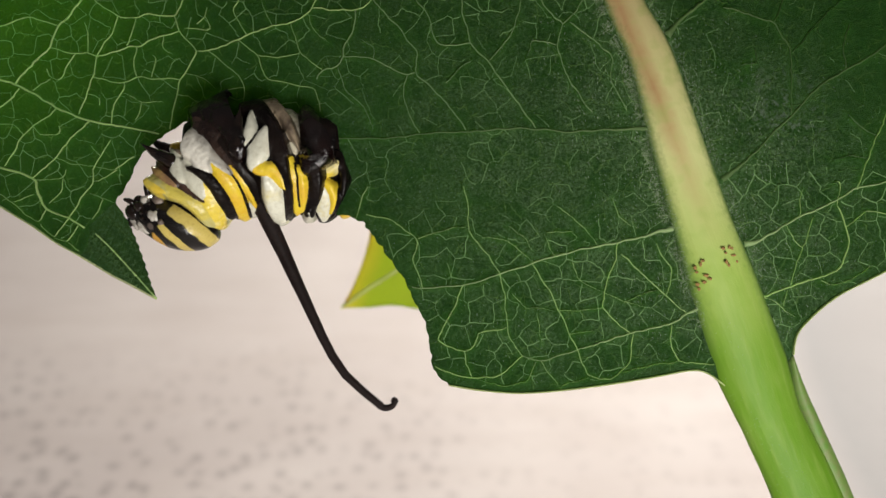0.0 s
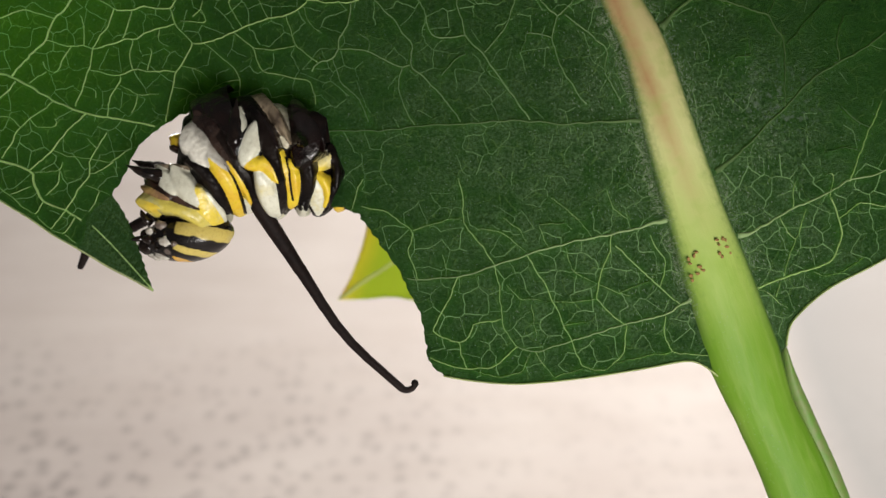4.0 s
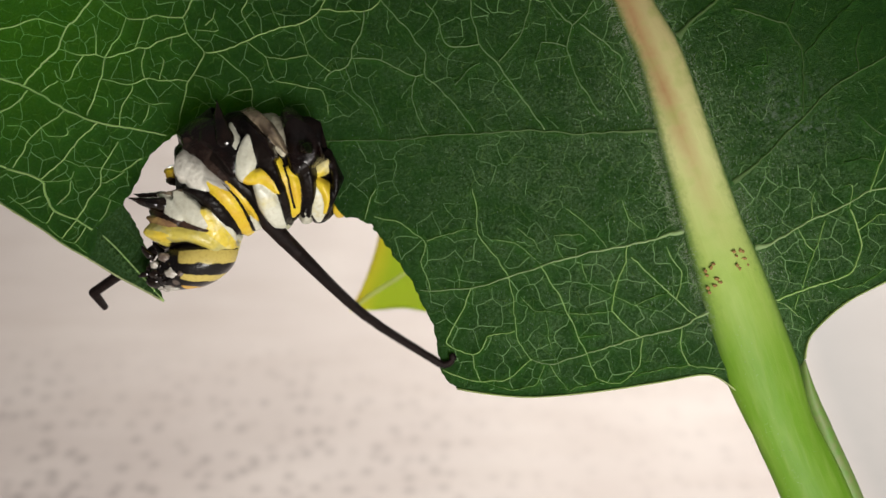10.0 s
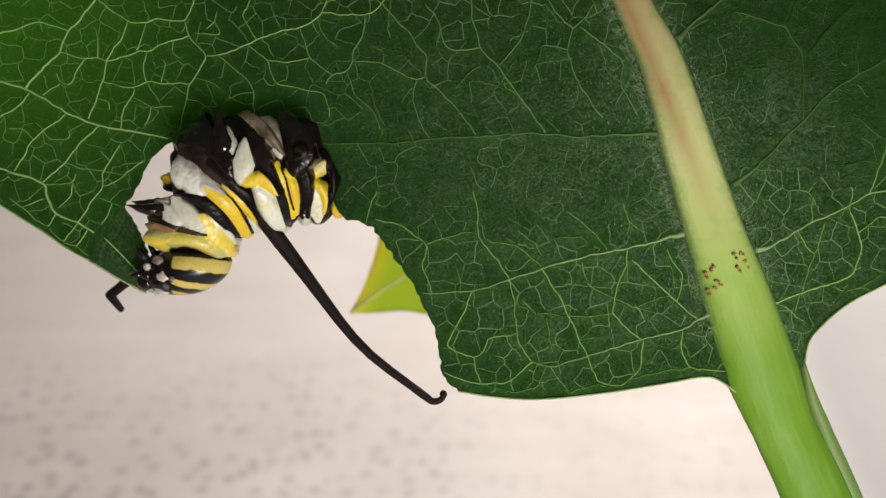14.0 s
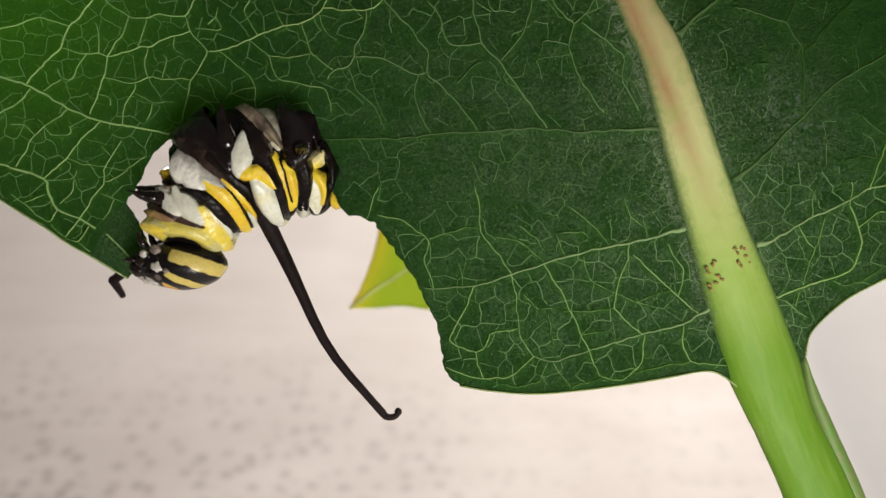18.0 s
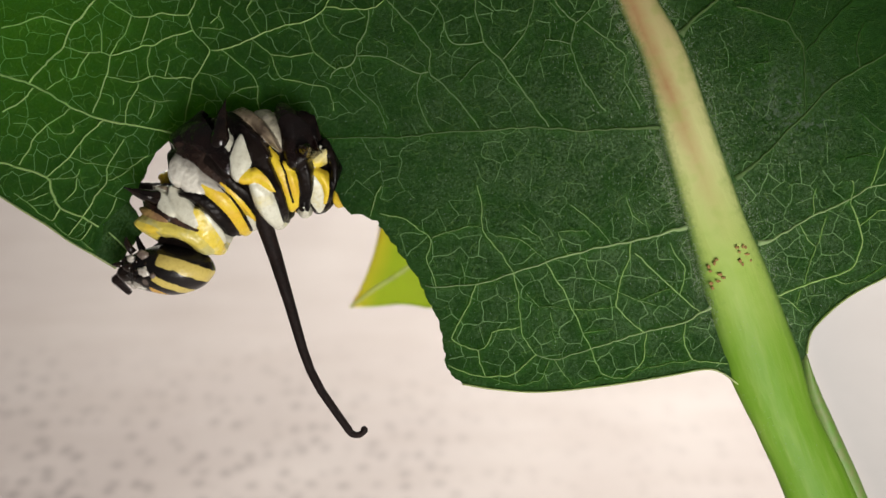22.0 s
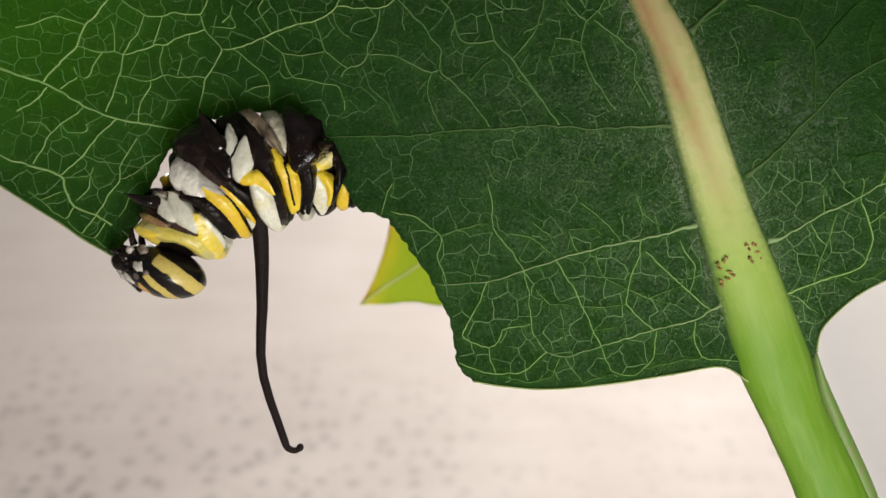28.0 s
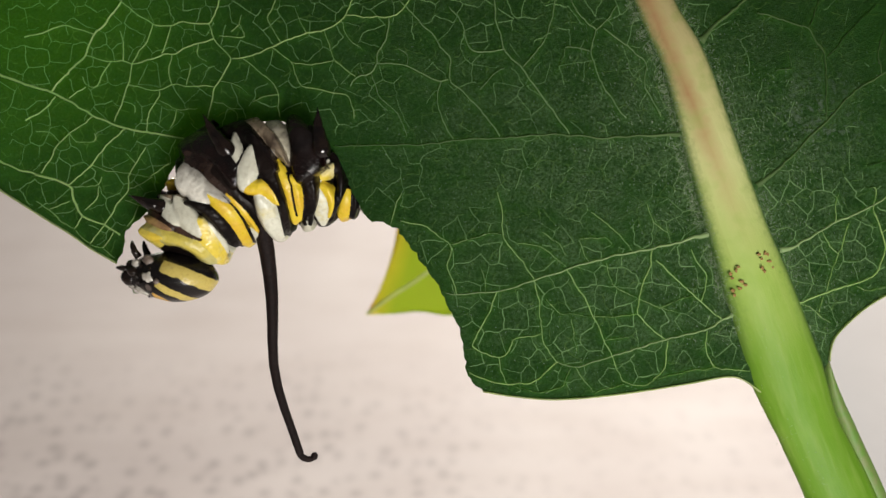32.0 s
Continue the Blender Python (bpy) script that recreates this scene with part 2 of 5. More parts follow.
def plain_material(name, base, rough, second=None, scale=0.08, bump=0.3, translucent=0.0, tcolour=None, spec=0.5, coat=0.0):
    m, nt = begin(name)
    c = coords(nt)
    n = noise_of(nt, c, scale, 4.0).outputs[0]
    col = blend(nt, ramp_of(nt, n, [(0.35, 0.0), (0.7, 1.0)]), base, second or tuple(v * 0.7 for v in base))
    return finish(m, nt, col, rough, noise_of(nt, c, scale * 5, 2.0).outputs[0], bump, 2.0, translucent, tcolour, spec, coat)


def head_material():
    """Banded head capsule: a yellow brow, two yellow bands on either side, a dark spotted face."""
    m, nt = begin("head_bands")
    c = coords(nt)
    x, y, z = split_xyz(nt, c)
    w = noise_of(nt, c, 0.05, 3.0).outputs[0]
    zz = calc(nt, "MULTIPLY_ADD", w, 9.0, calc(nt, "SUBTRACT", z, 4.5))
    # the bands draw together towards the mouth
    zz = calc(nt, "ADD", zz, calc(nt, "MULTIPLY", calc(nt, "MAXIMUM", calc(nt, "ADD", x, 20.0), 0.0), calc(nt, "MULTIPLY", calc(nt, "ADD", z, -10.0), 0.006)))
    k = calc(nt, "DIVIDE", calc(nt, "ADD", zz, 60.0), 120.0)
    black, yellow, ochre = (0.006, 0.005, 0.005), (0.50, 0.40, 0.11), (0.62, 0.36, 0.05)
    bands = ramp_of(nt, k, [(0.0, black), (0.265, black), (0.28, yellow), (0.455, yellow), (0.47, black), (0.635, black), (0.65, yellow), (0.745, yellow), (0.76, black), (0.855, black), (0.87, ochre), (1.0, ochre)])
    front = calc(nt, "MULTIPLY_ADD", w, 16.0, calc(nt, "MULTIPLY_ADD", z, 0.12, x))
    face = ramp_of(nt, calc(nt, "DIVIDE", calc(nt, "ADD", front, 60.0), 160.0), [(0.495, 0.0), (0.515, 1.0)])
    brow = calc(nt, "MULTIPLY", ramp_of(nt, calc(nt, "DIVIDE", calc(nt, "ADD", x, 60.0), 100.0), [(0.10, 1.0), (0.13, 0.0)]), ramp_of(nt, k, [(0.80, 0.0), (0.82, 1.0)]))
    blot = nt.nodes.new("ShaderNodeTexVoronoi")
    blot.inputs["Scale"].default_value = 1 / 26
    put(nt, blot.inputs["Vector"], c)
    grey = ramp_of(nt, blot.outputs["Distance"], [(0.18, 0.0), (0.30, 1.0)])
    mouth = blend(nt, grey, (0.10, 0.08, 0.07), black)
    col = blend(nt, face, blend(nt, brow, bands, black), mouth)
    fine = noise_of(nt, c, 0.25, 3.0).outputs[0]
    col = blend(nt, ramp_of(nt, fine, [(0.30, 0.35), (0.5, 0.0)]), col, (0.5, 0.42, 0.35), "MULTIPLY")
    return finish(m, nt, col, 0.26, fine, 0.25, 3.0, spec=0.3, coat=0.05)


def young_material():
    """A thin young blade that turns yellow at its tip."""
    m, nt = begin("young_leaf")
    c = coords(nt)
    x, _, z = split_xyz(nt, c)
    k = calc(nt, "DIVIDE", calc(nt, "MULTIPLY_ADD", calc(nt, "ADD", z, 175.0), -0.346, calc(nt, "ADD", x, 301.0)), 300.0)
    soft = noise_of(nt, c, 0.012, 3.0).outputs[0]
    k = calc(nt, "MULTIPLY_ADD", soft, 0.08, k)
    col = ramp_of(nt, k, [(0.03, (0.85, 0.56, 0.08)), (0.12, (0.74, 0.70, 0.06)), (0.30, (0.50, 0.62, 0.04))])
    thru = ramp_of(nt, k, [(0.03, (0.95, 0.62, 0.08)), (0.12, (0.78, 0.74, 0.05)), (0.30, (0.56, 0.70, 0.03))])
    return finish(m, nt, col, 0.6, soft, 0.1, 4.0, 0.5, thru, spec=0.2)


def backdrop_material():
    """Pale pinkish-white cloth with faint streaks and soft grey spots; shade at the lower left is painted in."""
    m, nt = begin("pale_cloth")
    tc = nt.nodes.new("ShaderNodeTexCoord")
    v = tc.outputs["Object"]
    x, y, z = split_xyz(nt, v)
    wob = noise_of(nt, v, 60.0, 2.0)
    wv = nt.nodes.new("ShaderNodeVectorMath")
    wv.operation = "MULTIPLY_ADD"
    put(nt, wv.inputs[0], wob.outputs["Color"])
    wv.inputs[1].default_value = (0.004, 0.004, 0.004)
    put(nt, wv.inputs[2], v)
    spots = nt.nodes.new("ShaderNodeTexVoronoi")
    spots.inputs["Scale"].default_value = 215.0
    spots.inputs["Randomness"].default_value = 0.75
    put(nt, spots.inputs["Vector"], wv.outputs[0])
    dots = ramp_of(nt, spots.outputs["Distance"], [(0.0, 1.0), (0.55, 0.0)], "EASE")
    patch = calc(nt, "MULTIPLY", ramp_of(nt, noise_of(nt, v, 14.0, 2.0).outputs[0], [(0.30, 0.35), (0.62, 1.0)]), ramp_of(nt, calc(nt, "MULTIPLY_ADD", x, 8.0, 0.7), [(0.3, 1.0), (0.85, 0.25)]))
    lie = ramp_of(nt, calc(nt, "DIVIDE", calc(nt, "ADD", z, 0.06), 0.06), [(0.2, 1.0), (0.62, 0.0)])
    dots = calc(nt, "MULTIPLY", calc(nt, "MULTIPLY", dots, patch), lie)
    st = nt.nodes.new("ShaderNodeMapping")
    st.inputs["Rotation"].default_value = (0, radians(-32), 0)
    st.inputs["Scale"].default_value = (0.25, 1.0, 1.0)
    nt.links.new(v, st.inputs["Vector"])
    streak = noise_of(nt, st.outputs[0], 120.0, 3.0).outputs[0]
    big = noise_of(nt, v, 22.0, 3.0).outputs[0]
    col = blend(nt, ramp_of(nt, big, [(0.35, 0.0), (0.7, 1.0)]), (0.72, 0.645, 0.605), (0.80, 0.73, 0.685))
    col = blend(nt, ramp_of(nt, streak, [(0.3, 0.35), (0.6, 0.0)]), col, (0.62, 0.54, 0.49))
    # shade at the lower left, painted as grey over the spotted part
    col = blend(nt, calc(nt, "MULTIPLY", calc(nt, "MULTIPLY", patch, lie), 0.62), col, (0.47, 0.41, 0.39))
    col = blend(nt, calc(nt, "MULTIPLY", dots, 1.0), col, (0.31, 0.27, 0.26))
    # greyer band along the right side
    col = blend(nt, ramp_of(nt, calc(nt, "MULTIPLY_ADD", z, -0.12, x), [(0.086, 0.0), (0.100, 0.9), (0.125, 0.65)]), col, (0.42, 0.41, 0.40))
    return finish(m, nt, col, 0.85, streak, 0.05, 20.0, spec=0.2)


LAMINA = lamina_material()
VEIN = vein_material("vein_pale", (0.46, 0.64, 0.24), (0.52, 0.90, 0.14))
NET = vein_material("vein_net", (0.22, 0.40, 0.15), (0.5, 0.8, 0.16))
SIDE_VEIN = vein_material("side_vein_green", (0.37, 0.52, 0.24), (0.5, 0.7, 0.16))
MID_VEIN = vein_material("vein_middle", (0.26, 0.39, 0.17), (0.45, 0.7, 0.14))
DIM_VEIN = vein_material("vein_dim", (0.12, 0.20, 0.07), (0.3, 0.5, 0.1))
MARGIN = vein_material("margin_pale", (0.55, 0.62, 0.30), (0.5, 0.7, 0.2))
STALK = stalk_material()
# duller green than the stalk: the ridge's shade is in this colour
GROOVE = plain_material("stalk_groove", (0.10, 0.21, 0.030), 0.6, (0.15, 0.19, 0.06))
HAIR = plain_material("down_white", (0.36, 0.47, 0.26), 0.5)
RUST = plain_material("rust_speck", (0.36, 0.22, 0.06), 0.7, (0.17, 0.09, 0.025), 0.25)
YOUNG = young_material()
YOUNG_RIB = plain_material("young_rib", (0.80, 0.84, 0.30), 0.5, None, 0.02, 0.1, 0.4, (0.7, 0.85, 0.12))
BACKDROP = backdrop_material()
INK, BROWN = (0.004, 0.003, 0.003), (0.014, 0.008, 0.006)
GOLD, CREAM = (0.63, 0.47, 0.032), (0.60, 0.60, 0.50)


def skin_material(name, base, second, rough=0.34, spec=0.3, scale=0.03, low=0.42, high=0.62, bump=0.14, fade=None):
    """Caterpillar skin: two colours in soft blotches, fine wrinkles and a moist sheen."""
    m, nt = begin(name)
    c = coords(nt)
    blot = noise_of(nt, c, scale, 3.0, 0.55).outputs[0]
    col = blend(nt, ramp_of(nt, blot, [(low, 0.0), (high, 1.0)]), base, second)
    if fade:
        # grades into the dark hip beside it
        x, _, z = split_xyz(nt, c)
        s = calc(nt, "MULTIPLY_ADD", x, fade[0], calc(nt, "MULTIPLY_ADD", z, fade[1], calc(nt, "MULTIPLY", noise_of(nt, c, 0.05, 3.0).outputs[0], 26.0)))
        s = calc(nt, "DIVIDE", calc(nt, "SUBTRACT", s, fade[2]), fade[3] - fade[2])
        col = blend(nt, ramp_of(nt, s, [(0.0, 0.0), (0.5, 0.62), (1.0, 1.0)]), col, (0.010, 0.005, 0.004))
    fine = noise_of(nt, c, 0.16, 4.0, 0.6).outputs[0]
    col = blend(nt, ramp_of(nt, fine, [(0.30, 0.30), (0.5, 0.0)]), col, (0.55, 0.48, 0.40), "MULTIPLY")
    coarse = noise_of(nt, c, 0.06, 2.0).outputs[0]
    wet = ramp_of(nt, coarse, [(0.35, max(0.05, rough - 0.08)), (0.65, rough + 0.12)])
    return finish(m, nt, col, wet, calc(nt, "MULTIPLY_ADD", coarse, 1.6, fine), bump, 4.0, spec=spec)


S_BLACK = skin_material("skin_black", INK, (0.009, 0.006, 0.005), 0.36, 0.10)
S_TAWNY = skin_material("skin_tawny", (0.012, 0.006, 0.005), (0.035, 0.022, 0.017), 0.2, 0.4, 0.035, 0.42, 0.62, 0.22)
S_BROWN = skin_material("skin_brown", BROWN, (0.05, 0.024, 0.016), 0.36, 0.3)
S_HIP = skin_material("skin_dark_hip", (0.0025, 0.0014, 0.0014), (0.008, 0.0035, 0.003), 0.12, 0.5, 0.022, 0.40, 0.66, 0.4)
S_GOLD = skin_material("skin_yellow", GOLD, (0.60, 0.39, 0.026), 0.34, 0.3)
S_PALE_GOLD = skin_material("skin_pale_yellow", (0.66, 0.55, 0.10), (0.62, 0.46, 0.05), 0.34, 0.3)
S_COLLAR = skin_material("skin_collar", (0.50, 0.42, 0.08), (0.36, 0.36, 0.20), 0.34, 0.3, 0.02, 0.40, 0.60)
S_CREAM = skin_material("skin_cream", CREAM, (0.48, 0.47, 0.38), 0.32, 0.35)
S_CREAM_GOLD = skin_material("skin_cream_tinged", CREAM, (0.60, 0.52, 0.20), 0.32, 0.35, 0.025, 0.52, 0.72)
S_GOLD_CREAM = skin_material("skin_yellow_tinged", (0.64, 0.50, 0.06), (0.58, 0.56, 0.38), 0.32, 0.35, 0.022, 0.48, 0.68)
S_MEMBRANE = skin_material("skin_membrane", (0.64, 0.62, 0.55), (0.38, 0.35, 0.30), 0.26, 0.45, 0.03, 0.50, 0.72, 0.3, (0.71, 1.0, 22, 58))
S_MEMBRANE_WARM = skin_material("skin_membrane_warm", (0.60, 0.56, 0.42), (0.40, 0.37, 0.32), 0.26, 0.45, 0.03, 0.45, 0.70, 0.3, (0.89, 0.45, 14, 46))
S_DIM = skin_material("skin_membrane_dim", (0.24, 0.19, 0.13), (0.07, 0.05, 0.035), 0.3, 0.4, 0.03, 0.40, 0.65, 0.22)
S_TAN = skin_material("skin_tan", (0.24, 0.14, 0.07), (0.45, 0.30, 0.10), 0.34, 0.3)
HEAD = head_material()
SHINE = plain_material("shiny_black", (0.003, 0.002, 0.002), 0.10, (0.012, 0.007, 0.005), 0.05, 0.25, spec=0.45)
TENTACLE = plain_material("tentacle_black", (0.006, 0.004, 0.004), 0.50, (0.016, 0.009, 0.008), 0.15, 0.6, spec=0.12)
IVORY = plain_material("ivory_plate", (0.50, 0.48, 0.43), 0.25, (0.30, 0.27, 0.23), 0.12)
TAWNY = plain_material("tawny_plate", (0.22, 0.18, 0.15), 0.25, (0.08, 0.055, 0.045), 0.08)


# ---- mesh helpers ----
def at(x, y, d=0.0):
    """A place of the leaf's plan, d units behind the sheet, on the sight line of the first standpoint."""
    k = 1 + d * U / 0.04825
    return Vector(((x - 784) * U * k, d * U, (441 - y) * U * k))


def spot(x, y, d=0.0):
    """A place at plan distances from the middle, d units behind the sheet."""
    return Vector(((x - 784) * U, d * U, (441 - y) * U))


def mesh_of(name, verts, faces, material, smooth=True):
    me = bpy.data.meshes.new(name)
    me.from_pydata([tuple(v) for v in verts], [], faces)
    me.materials.append(material)
    if smooth:
        me.shade_smooth()
    me.update()
    return me


def part(name, me, parent, label=""):
    ob = new(name, me)
    ob.parent = parent
    return tagged(ob, label) if label else ob


def spline(points, step):
    """A smooth line through the points, sampled about every step units."""
    p = [np.array(q, float) for q in points]
    p = [2 * p[0] - p[1]] + p + [2 * p[-1] - p[-2]]
    out = []
    for k in range(1, len(p) - 2):
        n = max(1, int(np.linalg.norm(p[k + 1] - p[k]) / step))
        for i in range(n):
            t = i / n
            out.append(0.5 * (2 * p[k] + (p[k + 1] - p[k - 1]) * t + (2 * p[k - 1] - 5 * p[k] + 4 * p[k + 1] - p[k + 2]) * t * t + (3 * p[k] - p[k - 1] - 3 * p[k + 1] + p[k + 2]) * t ** 3))
    out.append(p[-2])
    return out


def tube(name, centres, widths, depths, material, sides=8, cap=True):
    """A tapering tube along metre points; widths across the sheet, depths along y."""
    n, verts, faces = len(centres), [], []
    c = [Vector(q) for q in centres]
    for k in range(n):
        d = (c[min(k + 1, n - 1)] - c[max(k - 1, 0)]).normalized()
        side = d.cross(Vector((0, 1, 0)))
        side = side.normalized() if side.length > 1e-6 else Vector((1, 0, 0))
        back = side.cross(d).normalized()
        for s in range(sides):
            a = 2 * math.pi * s / sides
            verts.append(c[k] + side * widths[k] * math.cos(a) + back * depths[k] * math.sin(a))
    for k in range(n - 1):
        for s in range(sides):
            a, b = k * sides + s, k * sides + (s + 1) % sides
            faces.append((a, b, b + sides, a + sides))
    if cap:
        faces.append(tuple(reversed(range(sides))))
        faces.append(tuple((n - 1) * sides + s for s in range(sides)))
    return mesh_of(name, verts, faces, material)


def ball(name, rx, ry, rz, material, rough=0.0, seg=20, rings=12, seed=0):
    verts, faces = [], []
    for i in range(rings + 1):
        b = math.pi * i / rings
        for j in range(seg):
            a = 2 * math.pi * j / seg
            v = Vector((math.sin(b) * math.cos(a), math.sin(b) * math.sin(a), math.cos(b)))
            k = 1 + rough * noise.noise(v * 2.3 + Vector((seed, seed * 0.7, 0)))
            verts.append((v.x * rx * k * U, v.y * ry * k * U, v.z * rz * k * U))
    for i in range(rings):
        for j in range(seg):
            a, b = i * seg + j, i * seg + (j + 1) % seg
            faces.append((a, a + seg, b + seg, b))
    return mesh_of(name, verts, faces, material)


# ---- setting ----
def build_backdrop():
    """One sheet: it lies flat under the plant and sweeps up behind it."""
    prof = [(-0.8, -0.07), (-0.3, -0.07), (0.0, -0.07), (0.08, -0.07)]
    for k in range(1, 25):
        a = radians(90 * k / 24)
        prof.append((0.08 + 0.2 * math.sin(a), -0.07 + 0.2 * (1 - math.cos(a))))
    prof += [(0.28, 0.4), (0.28, 0.9)]
    xs = [-0.9 + 0.1 * k for k in range(19)]
    verts = [(x, y, z) for y, z in prof for x in xs]
    n = len(xs)
    faces = [(r * n + k, r * n + k + 1, (r + 1) * n + k + 1, (r + 1) * n + k) for r in range(len(prof) - 1) for k in range(n - 1)]
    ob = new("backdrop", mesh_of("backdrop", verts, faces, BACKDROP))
    return tagged(ob, "pale pinkish-white cloth with soft grey spots, sweeping up behind the plant", "backdrop", kind="structure")


build_backdrop()

# ---- the milkweed leaf ----
RIB = [(1700, 2880), (1640, 1700), (1530, 1130), (1430, 884), (1398, 812), (1364, 742), (1329, 650), (1278, 500), (1243, 400), (1196, 250), (1150, 100), (1101, 0), (1040, -160), (900, -500), (640, -980), (330, -1400)]
RIB_HALF = [60, 60, 61, 60, 57, 55, 65, 60, 53, 47, 41, 35, 32, 25, 15, 4]


def undulation(x, y):
    """Depth of the blade before the quilting between veins."""
    roll = max(0.0, (300 - max(y, -600))) / 300
    return 9 * math.sin(x / 260 + 0.6) + 7 * math.sin(y / 190 + x / 500) + (14 if x < 900 else 4) * ((x - 900) / 900) ** 2 + 36 * roll ** 2


VEINS = []


def vein(r0, r1, *points):
    """One vein through the points, from half-width r0 to r1."""
    VEINS.append((r0, r1, points))


def trace_side_veins():
    vein(5.5, 2.0, (1146, 228), (1060, 231), (1000, 233), (945, 228), (860, 231), (740, 238), (690, 245), (545, 246), (470, 243))
    vein(4.0, 4.6, (300, 238), (260, 233), (215, 225), (160, 215), (100, 190), (28, 150), (-60, 120), (-200, 40))
    vein(7, 2.4, (1205, 402), (1150, 415), (1095, 430), (1050, 437), (940, 466), (885, 485), (820, 505), (740, 510), (729, 508))
    vein(6, 2.2, (1250, 540), (1215, 555), (1190, 572), (1115, 590), (1020, 620), (955, 638), (925, 630))
    vein(6, 4, (1318, 432), (1345, 424), (1400, 392), (1470, 360), (1510, 335), (1568, 320), (1690, 260))
    vein(6, 3.4, (1278, 318), (1320, 285), (1355, 250), (1400, 205), (1450, 155), (1500, 122), (1568, 80), (1700, -40))
    vein(9, 5, (1180, 62), (1205, 35), (1235, 10), (1270, -20), (1400, -130))
    vein(4.5, 2, (1348, 527), (1390, 510), (1440, 495), (1478, 480), (1500, 440), (1496, 400), (1480, 362))
    vein(5, 4, (0, 295), (58, 316), (68, 342), (85, 370), (122, 386), (160, 408), (195, 414))
    vein(4, 5, (0, 295), (-70, 270), (-200, 170))
    vein(7, 3, (1000, -260), (850, -300), (600, -280), (300, -240), (60, -180))
    vein(7, 3, (1060, -200), (1200, -330), (1400, -480), (1560, -600))


def trace_cross_veins():
    vein(3.2, 3.4, (160, -30), (145, 0), (125, 25), (105, 47), (90, 85), (60, 112), (28, 150))
    vein(2.6, 2.4, (105, 47), (70, 35), (50, 30), (10, 45), (-20, 52))
    vein(2.4, 2.8, (90, 85), (135, 97), (155, 93), (172, 100), (198, 95), (228, 82), (243, 86), (270, 70), (318, 57))
    vein(2.4, 2.6, (150, -14), (190, 18), (215, 30), (240, 32), (265, 25), (310, 32), (325, 0), (332, -30))
    vein(2.8, 2.2, (310, 32), (318, 57), (350, 90), (330, 130), (318, 142), (315, 168), (305, 200), (300, 237))
    vein(2.8, 2.4, (350, 90), (370, 90), (422, 72), (435, 62), (482, 47), (515, 42), (545, 25), (552, 15), (566, -20))
    vein(2.0, 1.6, (370, 90), (400, 115), (425, 140), (433, 155), (433, 195))
    vein(2.2, 2.0, (172, 100), (167, 138), (155, 165), (140, 203))
    vein(2.0, 2.0, (167, 138), (195, 145), (222, 147), (242, 135), (268, 138), (318, 142))
    vein(1.8, 1.4, (222, 147), (222, 160), (202, 185), (197, 222))
    vein(1.8, 1.6, (243, 86), (237, 112), (242, 135))
    vein(1.7, 1.5, (435, 62), (412, 20), (425, 0), (430, -20))
    vein(2.0, 1.5, (422, 72), (455, 98), (465, 125), (472, 143), (520, 150), (560, 160), (568, 200))
    vein(1.7, 1.5, (515, 42), (525, 75), (530, 92), (570, 125))
    vein(2.6, 3.0, (35, 157), (12, 182), (-20, 200))
    vein(2.6, 2.4, (160, 215), (120, 250), (100, 280), (58, 316))
    vein(1.8, 1.6, (100, 193), (60, 225), (40, 240), (22, 275), (10, 296))
    vein(1.7, 1.4, (0, 220), (25, 220), (42, 238))
    vein(1.5, 1.2, (60, 225), (72, 240), (106, 237), (104, 224))
    vein(1.6, 1.3, (90, 142), (60, 160))
    vein(1.6, 1.4, (172, 100), (185, 78), (200, 62), (210, 30))
    vein(1.5, 1.2, (155, 93), (158, 60), (150, 40))
    vein(1.5, 1.2, (228, 82), (236, 55), (240, 32))
    vein(1.5, 1.2, (135, 97), (118, 118), (112, 140), (92, 142), (84, 122))
    vein(1.5, 1.2, (268, 138), (278, 104), (270, 98))
    vein(1.4, 1.1, (290, 66), (288, 88), (306, 96))
    vein(1.4, 1.1, (222, 165), (250, 182), (288, 180))
    vein(1.3, 1.0, (250, 182), (248, 200), (240, 212))
    vein(1.4, 1.1, (155, 168), (178, 174), (176, 188))
    vein(1.4, 1.1, (315, 168), (340, 175), (360, 186), (362, 205))
    vein(1.3, 1.0, (330, 130), (366, 142), (380, 155))
    vein(1.3, 1.0, (433, 155), (405, 158), (388, 168))
    vein(1.4, 1.0, (350, 42), (366, 32), (368, 14))
    vein(1.3, 1.0, (366, 32), (374, 55), (330, 50))
    vein(1.4, 1.0, (455, 98), (492, 104), (530, 95))
    vein(1.4, 1.0, (482, 47), (468, 20), (464, 0))
    vein(1.6, 1.3, (100, 280), (128, 290), (165, 295), (205, 300))
    vein(1.5, 1.2, (165, 300), (178, 278), (195, 250))
    vein(1.3, 1.0, (178, 278), (164, 258))
    vein(2.2, 2.0, (205, 302), (230, 282), (238, 276))
    vein(2.4, 2.0, (122, 386), (150, 345), (168, 320), (165, 300))
    vein(1.8, 1.4, (168, 322), (195, 310), (206, 302))
    vein(1.5, 1.1, (160, 343), (182, 352), (222, 366))
    vein(1.3, 1.0, (182, 352), (174, 375), (164, 388))
    vein(1.8, 1.6, (85, 370), (72, 396), (48, 384), (24, 358), (0, 344))
    vein(1.5, 1.3, (24, 358), (60, 343))
    vein(1.8, 1.5, (122, 386), (106, 406), (100, 421), (78, 406), (72, 396))
    vein(1.8, 1.5, (140, 398), (122, 430), (100, 421))
    vein(1.6, 1.3, (122, 430), (140, 446), (168, 456), (194, 472))
    vein(1.4, 1.1, (160, 408), (155, 440))
    vein(1.4, 1.1, (192, 418), (180, 450))
